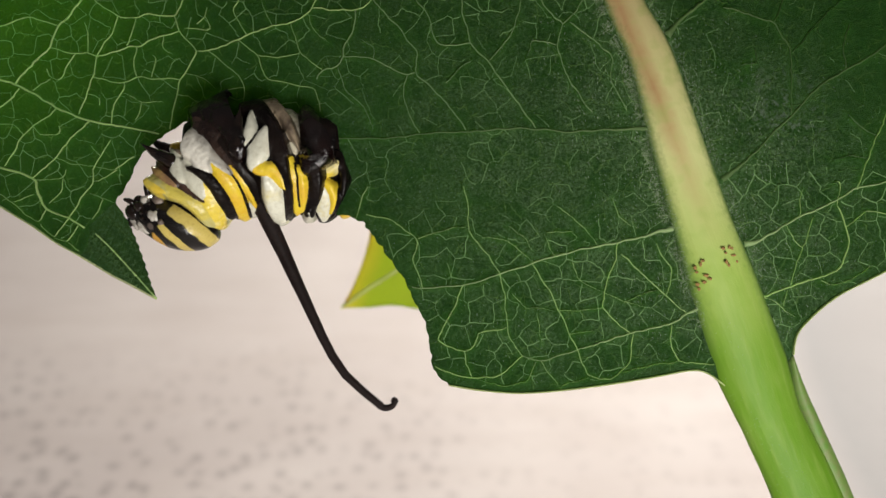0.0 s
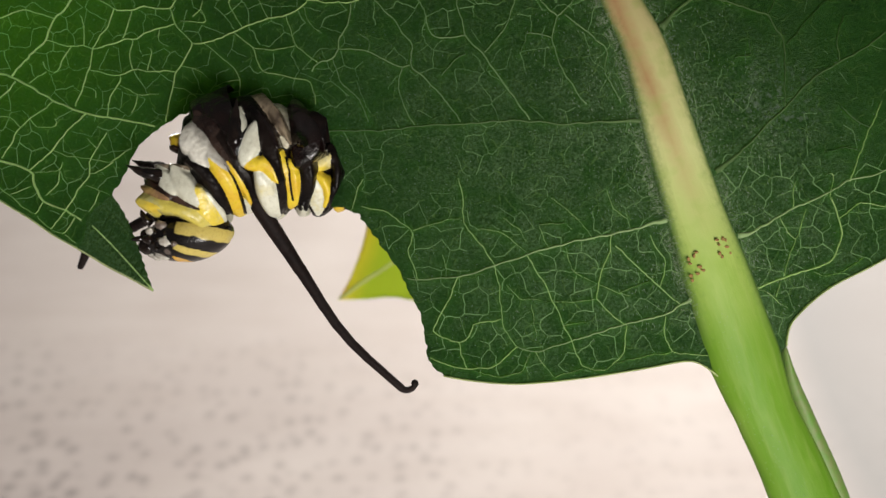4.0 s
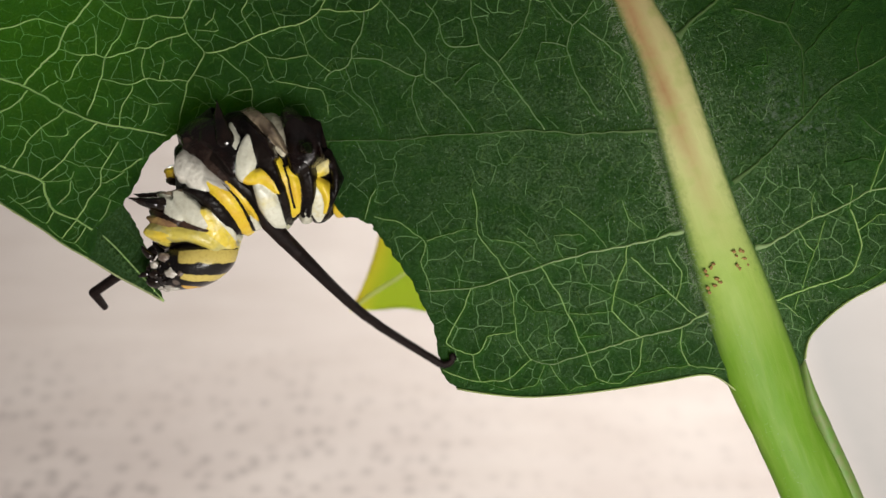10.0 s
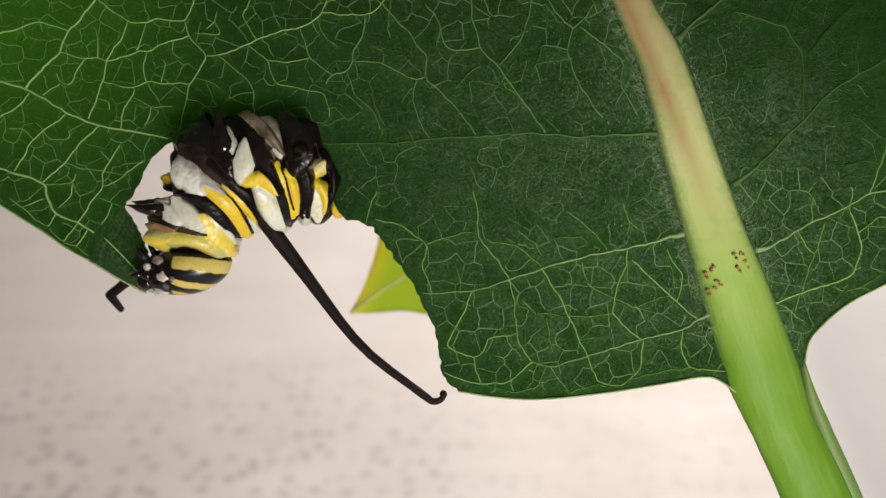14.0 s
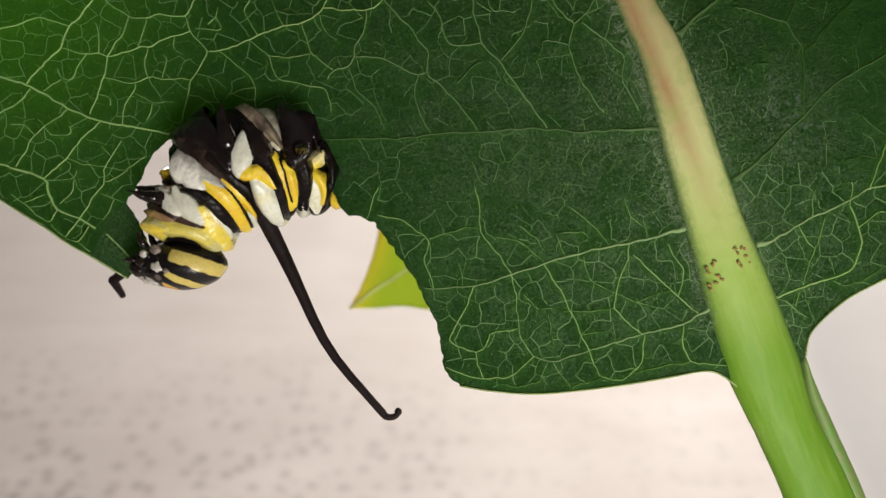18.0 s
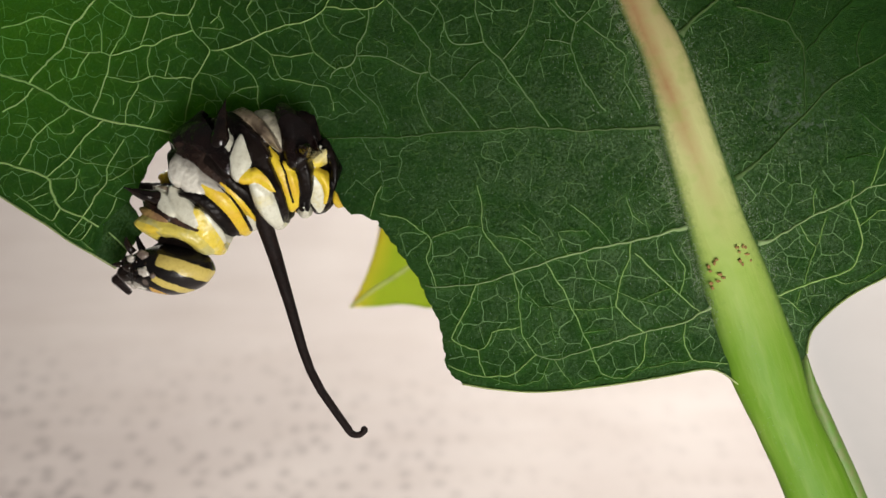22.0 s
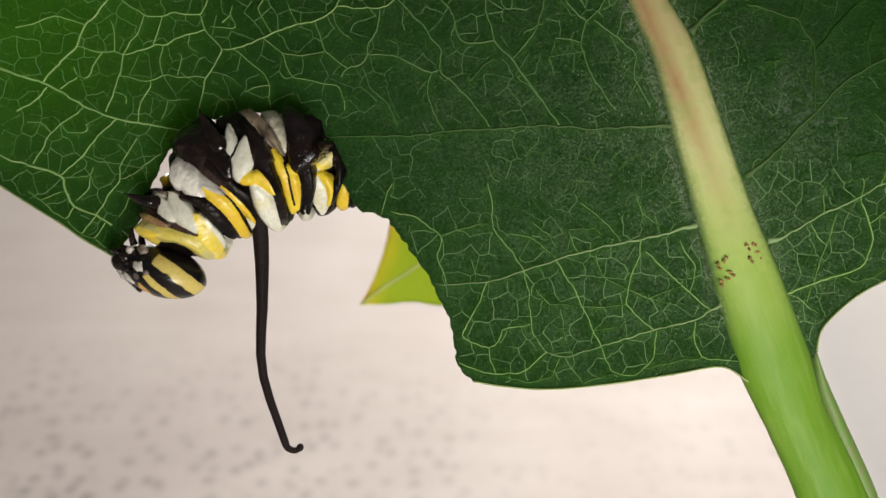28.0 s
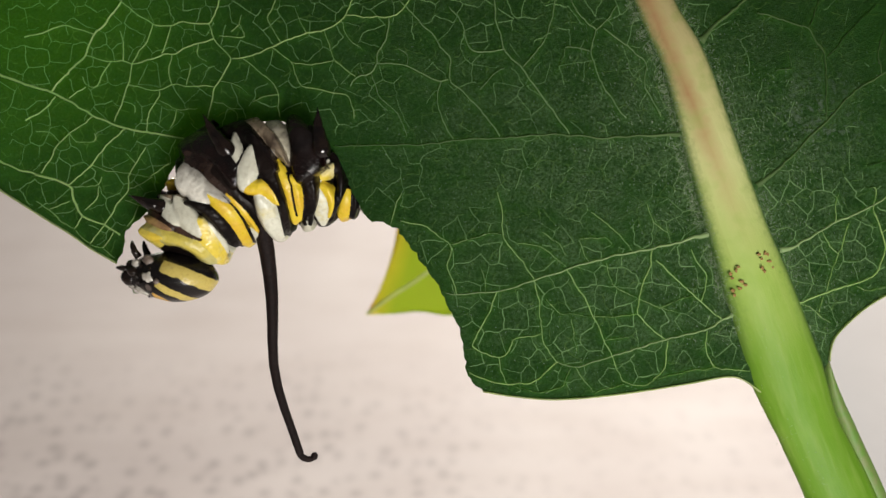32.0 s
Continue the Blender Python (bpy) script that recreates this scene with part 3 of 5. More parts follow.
    vein(1.3, 1.1, (112, 318), (110, 345), (88, 360))
    vein(1.3, 1.0, (62, 320), (112, 318), (118, 300))


def trace_middle_veins():
    vein(2.4, 2.2, (552, 15), (585, 18), (630, 20), (655, 5), (670, -20))
    vein(2.2, 1.8, (630, 20), (625, 60), (608, 85), (608, 100), (597, 120), (570, 125), (560, 140))
    vein(1.9, 1.2, (597, 120), (612, 160), (645, 190), (660, 232))
    vein(2.0, 1.6, (650, -10), (670, 10), (700, 43), (740, 95), (735, 130), (760, 150), (800, 195), (827, 231))
    vein(1.8, 1.3, (735, 130), (720, 135), (690, 120), (660, 105), (630, 102), (608, 102))
    vein(1.5, 1.2, (720, 135), (712, 170), (725, 205), (742, 236))
    vein(1.9, 1.7, (735, 0), (757, 25), (765, 60), (778, 82), (800, 82), (832, 78))
    vein(2.2, 2.0, (815, -20), (820, 30), (832, 78), (860, 105), (900, 160), (947, 227))
    vein(1.8, 1.4, (925, -20), (920, 10), (910, 50), (890, 80), (866, 108))
    vein(1.8, 1.4, (950, -10), (960, 10), (997, 43), (985, 80), (1000, 130), (1025, 170), (1050, 200))
    vein(1.7, 1.5, (997, 43), (1020, 20), (1032, 0))
    vein(1.4, 1.0, (985, 80), (940, 70), (936, 95), (928, 112))
    vein(1.6, 1.2, (1010, 40), (1055, 75), (1085, 100), (1080, 140), (1110, 195))
    vein(1.2, 1.0, (660, 105), (665, 85), (640, 70))
    vein(1.2, 1.0, (545, 25), (555, 55), (580, 75))
    vein(1.2, 0.9, (790, 148), (815, 120), (835, 110))
    vein(1.6, 1.2, (820, 330), (828, 355), (830, 380), (828, 410), (855, 440), (885, 485), (892, 520), (897, 580), (910, 615), (925, 630))
    vein(1.8, 1.5, (940, 466), (970, 510), (990, 550), (1007, 590), (1022, 620))
    vein(1.6, 1.3, (650, 380), (695, 390), (720, 410), (740, 422), (730, 460), (745, 500), (748, 510))
    vein(1.4, 1.1, (740, 422), (765, 415), (810, 402), (828, 405))
    vein(2.0, 1.7, (820, 505), (805, 540), (786, 580), (775, 602), (800, 615), (822, 622), (840, 612), (845, 588), (895, 580))
    vein(1.6, 1.4, (822, 622), (826, 645), (836, 668))
    vein(1.9, 1.7, (925, 630), (900, 650), (880, 668), (830, 668), (795, 660), (770, 648))
    vein(2.0, 1.6, (1095, 430), (1090, 460), (1075, 490), (1066, 545), (1090, 570), (1115, 590))
    vein(1.4, 1.2, (990, 550), (1030, 550), (1066, 545))
    vein(1.8, 1.5, (1100, 450), (1130, 480), (1180, 525), (1215, 555))
    vein(1.5, 1.2, (1180, 525), (1190, 480), (1172, 455), (1160, 430))
    vein(1.9, 1.6, (1120, 592), (1115, 640), (1095, 660))
    vein(1.7, 1.5, (1188, 575), (1185, 610), (1200, 640), (1262, 645))
    vein(1.4, 1.1, (1200, 640), (1160, 645), (1095, 660))
    vein(1.4, 1.1, (955, 638), (970, 660), (992, 684))
    vein(1.5, 1.2, (1022, 620), (1040, 665), (1080, 672), (1095, 660))
    vein(1.3, 1.0, (948, 640), (936, 675), (890, 684), (845, 672))
    vein(1.3, 1.1, (992, 684), (1040, 668))
    vein(1.3, 1.0, (1070, 520), (1105, 535), (1140, 545))
    vein(1.3, 1.0, (1105, 535), (1140, 520), (1172, 512))
    vein(1.3, 1.0, (1020, 490), (1040, 505), (1070, 520))
    vein(1.3, 1.0, (1010, 455), (1022, 490))
    vein(1.3, 1.0, (985, 365), (1030, 400), (1062, 437))
    vein(1.2, 0.9, (1085, 350), (1095, 385), (1120, 400))
    vein(1.2, 0.9, (965, 415), (975, 445), (985, 455))
    vein(1.2, 0.9, (965, 415), (1010, 408), (1022, 420))
    vein(1.3, 1.0, (855, 420), (900, 428), (945, 466))
    vein(1.2, 0.9, (900, 400), (930, 420), (940, 442))
    vein(1.2, 0.9, (790, 465), (800, 490), (800, 508))
    vein(1.2, 0.9, (1007, 590), (1050, 588))
    vein(1.2, 0.9, (950, 555), (955, 590), (960, 610))
    vein(1.2, 0.9, (905, 520), (930, 545), (990, 550))
    vein(1.5, 1.0, (650, 330), (640, 355), (628, 390))


def trace_right_veins():
    vein(1.6, 1.2, (1280, 15), (1310, 22), (1370, 40), (1400, 95), (1400, 150), (1400, 203))
    vein(1.4, 1.1, (1370, 40), (1380, 15), (1388, -10))
    vein(1.4, 1.0, (1402, 95), (1430, 60), (1460, 25), (1490, 0))
    vein(1.3, 1.0, (1495, 122), (1490, 80), (1503, 45))
    vein(1.8, 1.4, (1517, 335), (1535, 280), (1550, 240), (1572, 195))
    vein(1.2, 1.0, (1415, 385), (1414, 355), (1418, 335))
    vein(1.6, 1.3, (1496, 400), (1530, 375), (1580, 380))
    vein(1.4, 1.1, (1438, 385), (1425, 430), (1405, 470), (1400, 505))
    vein(1.4, 1.0, (1345, 524), (1372, 535), (1390, 552), (1405, 560))
    vein(1.2, 0.9, (1390, 512), (1385, 540))
    vein(1.2, 0.9, (1420, 440), (1400, 420), (1390, 400))
    vein(1.3, 1.0, (1450, 495), (1470, 505), (1500, 498), (1540, 470))
    vein(1.2, 0.9, (1480, 362), (1484, 320), (1470, 325))
    vein(1.2, 0.9, (1535, 280), (1500, 278), (1470, 285))
    vein(1.1, 0.9, (1550, 240), (1520, 225), (1500, 205))
    vein(1.1, 0.9, (1310, 118), (1340, 110), (1336, 85))


trace_side_veins()
trace_cross_veins()
trace_middle_veins()
trace_right_veins()


def wavy(line, size, seed):
    """A hand-drawn unevenness on a line of plan points."""
    out = []
    for k, p in enumerate(line):
        v = Vector((p[0] * 0.045, p[1] * 0.045, seed))
        w = v * 4.2
        out.append((p[0] + size * noise.noise(v) + 1.6 * noise.noise(w), p[1] + size * noise.noise(v + Vector((9, 4, 2))) + 1.6 * noise.noise(w + Vector((3, 1, 5)))))
    return out


def angular(points, step):
    """Straight runs between the points with the corners a little rounded."""
    out = []
    for a, b in zip(points, points[1:]):
        n = max(2, int(math.hypot(b[0] - a[0], b[1] - a[1]) / step))
        out += [np.array(a) + (np.array(b) - np.array(a)) * i / n for i in range(n)]
    out.append(np.array(points[-1], float))
    return [out[0]] + [(out[k - 1] + 2 * out[k] + out[k + 1]) / 4 for k in range(1, len(out) - 1)] + [out[-1]]


LINES = [(r0, r1, wavy(spline(pts, 9) if r0 >= 4 else angular(pts, 7), 3.0, k * 0.37)) for k, (r0, r1, pts) in enumerate(VEINS)]


def clipped(line):
    """The longest run of a line that lies in the blade."""
    best, run = [], []
    for p in line:
        if inside_blade(p[0], p[1], 1.0):
            run.append(p)
            best = run if len(run) > len(best) else best
        else:
            run = []
    return best


SEG_A = np.array([p for _, _, l in LINES for p in l[:-1]])
SEG_B = np.array([p for _, _, l in LINES for p in l[1:]])


def vein_distance(points):
    out = np.empty(len(points))
    d = SEG_B - SEG_A
    dd = (d * d).sum(1) + 1e-9
    for k in range(0, len(points), 400):
        q = points[k:k + 400, None, :] - SEG_A[None]
        t = np.clip((q * d[None]).sum(2) / dd, 0, 1)
        out[k:k + 400] = np.sqrt(((q - t[..., None] * d[None]) ** 2).sum(2)).min(1)
    return out


def gnawed(points, size, seed):
    """A line with small rounded bites."""
    line = spline(points, 4.5)
    out = []
    s = 0.0
    for k, p in enumerate(line):
        q, r = np.array(line[max(k - 1, 0)]), np.array(line[min(k + 1, len(line) - 1)])
        d = (r - q) / (np.linalg.norm(r - q) + 1e-9)
        s += 4.5
        a = size * (abs(math.sin(s / 9.0 + seed + 1.5 * noise.noise(Vector((s * 0.03, seed, 0))))) - 0.5) + size * 0.9 * noise.noise(Vector((s * 0.11, seed, 3)))
        out.append((p[0] - d[1] * a, p[1] + d[0] * a))
    return out


LEFT_MARGIN = [(-330, 80), (-240, 190), (-130, 280), (0, 365), (60, 402), (100, 430), (143, 454)]
BITE_LEFT = [(143, 454), (154, 433), (157, 411), (162, 396), (181, 378), (204, 358)]
BITE_TOP = [(204, 358), (221, 333), (235, 306), (252, 272), (290, 240), (330, 216), (380, 206), (440, 204), (492, 214), (518, 238), (540, 282), (566, 334), (590, 376)]
BITE_RIGHT = [(590, 376), (638, 391), (656, 412), (682, 447), (712, 490), (735, 536), (754, 576), (765, 640), (770, 658), (794, 682)]
LOW_MARGIN = [(794, 682), (850, 691), (930, 696), (1040, 686), (1150, 669), (1222, 656), (1252, 661), (1282, 682), (1316, 722)]
RIGHT_MARGIN = [(1404, 628), (1408, 600), (1424, 574), (1480, 526), (1568, 480), (1720, 395), (1850, 230), (1880, -40), (1780, -420), (1480, -880), (1000, -1250), (330, -1420)]
TOP_MARGIN = [(330, -1420), (-80, -1150), (-380, -700), (-480, -250), (-330, 80)]


def blade_outline():
    loop = []
    for line in (spline(LEFT_MARGIN, 8), gnawed(BITE_LEFT, 3.0, 1), gnawed(BITE_TOP, 2.6, 2), gnawed(BITE_RIGHT, 3.2, 3), spline(LOW_MARGIN, 8),
                 spline([(1316, 722), (1355, 700), (1404, 628)], 15), spline(RIGHT_MARGIN, 14), spline(TOP_MARGIN, 20)):
        loop += [tuple(p) for p in line[:-1]]
    return np.array(loop)


OUTLINE = blade_outline()


def inside_blade(x, y, margin=4.0):
    """Whether a plan point lies in the blade, and not within the margin of its edge."""
    a, b = OUTLINE, np.roll(OUTLINE, -1, 0)
    cross = ((a[:, 1] > y) != (b[:, 1] > y)) & (x < (b[:, 0] - a[:, 0]) * (y - a[:, 1]) / (b[:, 1] - a[:, 1] + 1e-9) + a[:, 0])
    return cross.sum() % 2 == 1 and ((a - (x, y)) ** 2).sum(1).min() > margin ** 2


def build_blade(parent):
    loop = [tuple(p) for p in OUTLINE]
    rng = np.random.default_rng(4)
    pts = list(loop)
    gx, gy = np.meshgrid(np.arange(-20, 1600, 6.0), np.arange(-30, 720, 6.0))
    near = np.stack([gx.ravel(), gy.ravel()], 1) + rng.uniform(-1.8, 1.8, (gx.size, 2))
    gx, gy = np.meshgrid(np.arange(-520, 1900, 45.0), np.arange(-1440, 480, 45.0))
    wide = np.stack([gx.ravel(), gy.ravel()], 1)
    wide = wide[(wide[:, 0] < -30) | (wide[:, 0] > 1610) | (wide[:, 1] < -40)]
    pts += [tuple(p) for p in np.concatenate([near, wide]) if inside_blade(*p)]
    from mathutils.geometry import delaunay_2d_cdt
    n = len(loop)
    v, _, f, _, _, _ = delaunay_2d_cdt([Vector(p) for p in pts], [(k, (k + 1) % n) for k in range(n)], [], 1, 1e-4)
    q = np.array([tuple(p) for p in v])
    dist = vein_distance(q)
    depth = np.array([undulation(x, y) for x, y in q]) + 5.0 * (1 - np.exp(-dist / 12.0))
    m = len(q)
    verts = [at(x, y, d) for (x, y), d in zip(q, depth)] + [at(x, y, d + 7) for (x, y), d in zip(q, depth)]
    count = {}
    faces = []
    for t in f:
        a, b, c = t
        # towards the camera in front, away behind
        s = (q[b][0] - q[a][0]) * (q[c][1] - q[a][1]) - (q[b][1] - q[a][1]) * (q[c][0] - q[a][0])
        if s > 0:
            a, b, c = a, c, b
        faces.append((a, b, c))
        faces.append((c + m, b + m, a + m))
        for e in ((a, b), (b, c), (c, a)):
            count[e] = count.get(e, 0) + 1
    for (a, b) in list(count):
        if (b, a) not in count:
            faces.append((b, a, a + m, b + m))
    me = mesh_of("blade", verts, faces, LAMINA)
    me.attributes.new("by_vein", "FLOAT", "POINT").data.foreach_set("value", np.tile(np.exp(-dist / 4.5), 2))
    part("blade", me, parent)


def surface(x, y):
    d = vein_distance(np.array([[x, y]]))[0]
    return undulation(x, y) + 5.0 * (1 - math.exp(-d / 12.0))


def strip(name, line, r0, r1, material, through=5.5, sides=8):
    """A vein that runs through the blade's thickness and stands proud of it on the near side."""
    n = len(line)
    w = []
    for k, (x, y) in enumerate(line):
        f = k / max(n - 1, 1)
        r = (r0 + (r1 - r0) * f) * (0.35 if r0 > 5 else 0.46 if r0 > 3 else 0.38 if r0 < 1.5 else 0.40 if line[0][0] < 620 else 0.56)
        r *= 1 + 0.35 * noise.noise(Vector((x * 0.12, y * 0.12, 3)))
        if r1 < 1.15 and f > 0.7:
            r *= 1 - 0.8 * (f - 0.7) / 0.3
        if r0 >= 5.5 and f < 0.16:
            r *= 1 + 1.6 * (1 - f / 0.16) ** 2
        w.append(r * U)
    return tube(name, [at(x, y, undulation(x, y) + 2.2) for x, y in line], w, [through * U] * n, material, sides)


def build_leaf():
    leaf = new("milkweed_leaf")
    leaf.location = at(*RIB[0], undulation(*RIB[0]))
    off = leaf.location.copy()
    tagged(leaf, "large dark green milkweed leaf with chewed edge and pale veins", "leaf")
    holder = leaf
    build_blade(holder)
    # midrib and stalk
    line = spline(RIB, 25)
    k = np.cumsum([0] + [np.linalg.norm(np.array(line[i + 1]) - np.array(line[i])) for i in range(len(line) - 1)])
    knots = [k[min(range(len(line)), key=lambda i: (line[i][0] - p[0]) ** 2 + (line[i][1] - p[1]) ** 2)] for p in RIB]
    half = np.interp(k, knots, RIB_HALF)
    centre = []
    for (x, y), h in zip(line, half):
        centre.append(at(x, y, undulation(x, y) + 4 + min(8.0, max(0.0, (y - 480) / 20))))
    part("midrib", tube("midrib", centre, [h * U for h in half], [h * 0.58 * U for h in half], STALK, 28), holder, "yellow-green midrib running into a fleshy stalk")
    groove = spline([(1394, 628), (1410, 690), (1428, 735), (1444, 775), (1460, 812), (1490, 884), (1566, 1090)], 12)
    wide = np.interp([p[1] for p in groove], [632, 690, 735, 775, 812, 884, 1090], [6, 14, 16, 18, 19, 20, 20])
    part("stalk_ridge", tube("stalk_ridge", [at(x, y, 34) for x, y in groove], [w * U for w in wide], [26 * U] * len(groove), GROOVE, 14), holder, "green ridge along the stalk, its shade put into the colour")
    for i, (r0, r1, l) in enumerate(LINES):
        l = clipped(l)
        if len(l) < 3:
            continue
        part("side_vein" if r0 >= 4 else "vein", strip("vein", l, r0, r1, DIM_VEIN if l[0][0] > 1100 and l[0][1] < 330 else SIDE_VEIN if r0 >= 5.5 else MID_VEIN if 590 < l[0][0] < 1100 and l[0][1] < 240 else VEIN), holder)
    for name, l, r in (("left_margin", LEFT_MARGIN, 3.6), ("lower_margin", LOW_MARGIN[:-1], 3.4), ("right_margin", RIGHT_MARGIN[:6], 3.4)):
        part("leaf_margin", strip("leaf_margin", [tuple(p) for p in spline(l, 10)], r, r, MARGIN, 5.0), holder, "pale rounded leaf margin")
    build_veinlets(holder)
    build_hairs(holder, line, half)
    build_specks(holder)
    for o in leaf.children:
        o.matrix_parent_inverse = Matrix.Translation(-off)
    return leaf


def build_veinlets(parent):
    """The net of fine veins: the borders of uneven meshes between the larger veins, with gaps."""
    from mathutils.geometry import delaunay_2d_cdt
    rng = random.Random(11)
    seeds = []
    for gy in range(-60, 740, 36):
        for gx in range(-60, 1640, 36):
            seeds.append(Vector((gx + rng.uniform(-15, 15) + (gy // 36 % 2) * 18, gy + rng.uniform(-15, 15))))
    v, _, f, _, _, _ = delaunay_2d_cdt(seeds, [], [], 0, 1e-4)
    heart, owner = [], {}
    for k, t in enumerate(f):
        a, b, c = (v[i] for i in t)
        d = 2 * (a.x * (b.y - c.y) + b.x * (c.y - a.y) + c.x * (a.y - b.y))
        if abs(d) < 1e-6:
            heart.append(None)
            continue
        a2, b2, c2 = a.length_squared, b.length_squared, c.length_squared
        heart.append(((a2 * (b.y - c.y) + b2 * (c.y - a.y) + c2 * (a.y - b.y)) / d, (a2 * (c.x - b.x) + b2 * (a.x - c.x) + c2 * (b.x - a.x)) / d))
        for e in ((t[0], t[1]), (t[1], t[2]), (t[2], t[0])):
            owner.setdefault(tuple(sorted(e)), []).append(k)
    verts, faces = [], []
    for e, pair in owner.items():
        if len(pair) != 2 or heart[pair[0]] is None or heart[pair[1]] is None:
            continue
        p, q = heart[pair[0]], heart[pair[1]]
        size = math.hypot(p[0] - q[0], p[1] - q[1])
        mx, my = (p[0] + q[0]) / 2, (p[1] + q[1]) / 2
        far = mx > 1340 and my < 240
        dim = far or 540 < mx < 1200 and 60 < my < 400 or mx > 1200 and my < 300
        sparse = 0.9 if far or dim and noise.noise(Vector((mx * 0.011, my * 0.011, 2))) < 0.12 else 0.07
        if rng.random() < sparse or size > 70 or size < 4:
            continue
        stop = 1.0 if rng.random() < 0.9 else rng.uniform(0.4, 0.8)
        n = 5
        pts = []
        for i in range(n):
            s = stop * i / (n - 1)
            x, y = p[0] + (q[0] - p[0]) * s, p[1] + (q[1] - p[1]) * s
            o = Vector((x * 0.08, y * 0.08, 7))
            pts.append((x + 4 * noise.noise(o), y + 4 * noise.noise(o + Vector((5, 5, 5)))))
        if not all(inside_blade(*a) for a in pts) or np.mean(vein_distance(np.array(pts))) < 5.0:
            continue
        c = [at(px, py, surface(px, py) - 0.3) for px, py in pts]
        base, w = len(verts), rng.uniform(0.26, 0.48) if dim else rng.uniform(0.35, 0.80)
        for i, a in enumerate(c):
            d = (c[min(i + 1, n - 1)] - c[max(i - 1, 0)]).normalized()
            side = d.cross(Vector((0, 1, 0))).normalized() * w * U * (1 if stop == 1.0 else 1 - 0.6 * i / n)
            verts += [a + side, a + Vector((0, -w * U, 0)), a - side]
        for i in range(n - 1):
            b = base + 3 * i
            faces += [(b, b + 1, b + 4, b + 3), (b + 1, b + 2, b + 5, b + 4)]
    tagged(part("fine_venation", mesh_of("fine_venation", verts, faces, NET), parent), kind="stuff")


def build_hairs(parent, line, half):
    """Short white down on the sides of the midrib and sparse sparkling hairs on the stalk."""
    rng = random.Random(5)
    verts, faces = [], []
    spots = [i for i in range(len(line)) if -60 < line[i][1] < 900]
    for _ in range(8000):
        i = rng.choice(spots)
        x, y = line[i]
        h = half[i]
        t = Vector((line[min(i + 1, len(line) - 1)][0] - line[i - 1][0], line[min(i + 1, len(line) - 1)][1] - line[i - 1][1])).normalized()
        nrm = Vector((-t.y, t.x))
        if y < 560:
            s = rng.choice((-1, -1, 1)) * (1.30 - 0.48 * rng.random())
        else:
            s = rng.uniform(-1.0, 1.0)
            if rng.random() > 0.07:
                continue
        px, py = x + nrm.x * s * h + t.x * rng.uniform(-14, 14), y + nrm.y * s * h + t.y * rng.uniform(-14, 14)
        d0 = undulation(px, py) + 4 - 0.58 * h * math.sqrt(max(0.0, 1 - s * s)) + min(8.0, max(0.0, (y - 480) / 20))
        a = math.atan2(nrm.y * s, nrm.x * s) + rng.uniform(-0.9, 0.9)
        ln = rng.uniform(1.5, 4.6)
        p, q = at(px, py, d0), at(px + ln * math.cos(a), py + ln * math.sin(a), d0 - rng.uniform(0.5, 2.5))
        side = (q - p).cross(Vector((0, 1, 0))).normalized() * 0.36 * U
        b = len(verts)
        verts += [p + side, p - side, p + Vector((0, -0.5 * U, 0)), q]
        faces += [(b, b + 2, b + 3), (b + 2, b + 1, b + 3), (b + 1, b, b + 3)]
    for _ in range(3600):  # stray hairs on the blade, thicker beside the rib and along its slant
        if rng.random() < 0.35:
            py = rng.uniform(20, 600)
            px = 1105 + 0.36 * py + rng.choice((-1, 1)) * (60 + 130 * rng.random() ** 1.6)
            a, ln = math.atan2(1, 0.38) + rng.uniform(-0.4, 0.4), rng.uniform(2, 6)
        else:
            px, py = rng.uniform(560, 1560), rng.uniform(60, 690)
            if rng.random() > 0.25 + 0.75 * py / 690:
                continue
            a, ln = rng.uniform(0, 6.28), rng.uniform(1.2, 3.2)
        if not inside_blade(px, py, 5):
            continue
        d0 = surface(px, py)
        p, q = at(px, py, d0 + 0.4), at(px + ln * math.cos(a), py + ln * math.sin(a), d0 - rng.uniform(0.5, 2.2))
        side = (q - p).cross(Vector((0, 1, 0))).normalized() * rng.uniform(0.3, 0.6) * U
        b = len(verts)
        verts += [p + side, p - side, p + Vector((0, -0.6 * U, 0)), q]
        faces += [(b, b + 2, b + 3), (b + 2, b + 1, b + 3), (b + 1, b, b + 3)]
    tagged(part("down", mesh_of("down", verts, faces, HAIR), parent, "fine white down"), kind="stuff")


def build_specks(parent):
    rng = random.Random(8)
    for cx, cy in ((1246, 468), (1239, 482), (1253, 500), (1243, 512), (1297, 438), (1291, 448), (1292, 464), (1310, 463), (1302, 440), (1262, 494), (1236, 474), (1250, 462), (1240, 504), (1256, 488), (1286, 440), (1304, 452), (1296, 470)):
        h = 57
        mid = 1243 + (cy - 400) * 0.35
        s = max(-0.98, min(0.98, (cx - mid) / h))
        d = undulation(mid, cy) + 1.5 - 0.58 * h * math.sqrt(1 - s * s)
        ob = part("rust_speck", ball("rust_speck", rng.uniform(2.0, 4.0), 1.2, rng.uniform(2.0, 3.8), RUST, 0.8, 10, 6, rng.random() * 9), parent, "small rust-brown speck")
        ob.location = at(cx - 6, cy, d + 1.5 if cx < 1270 else d - 6)


build_leaf()


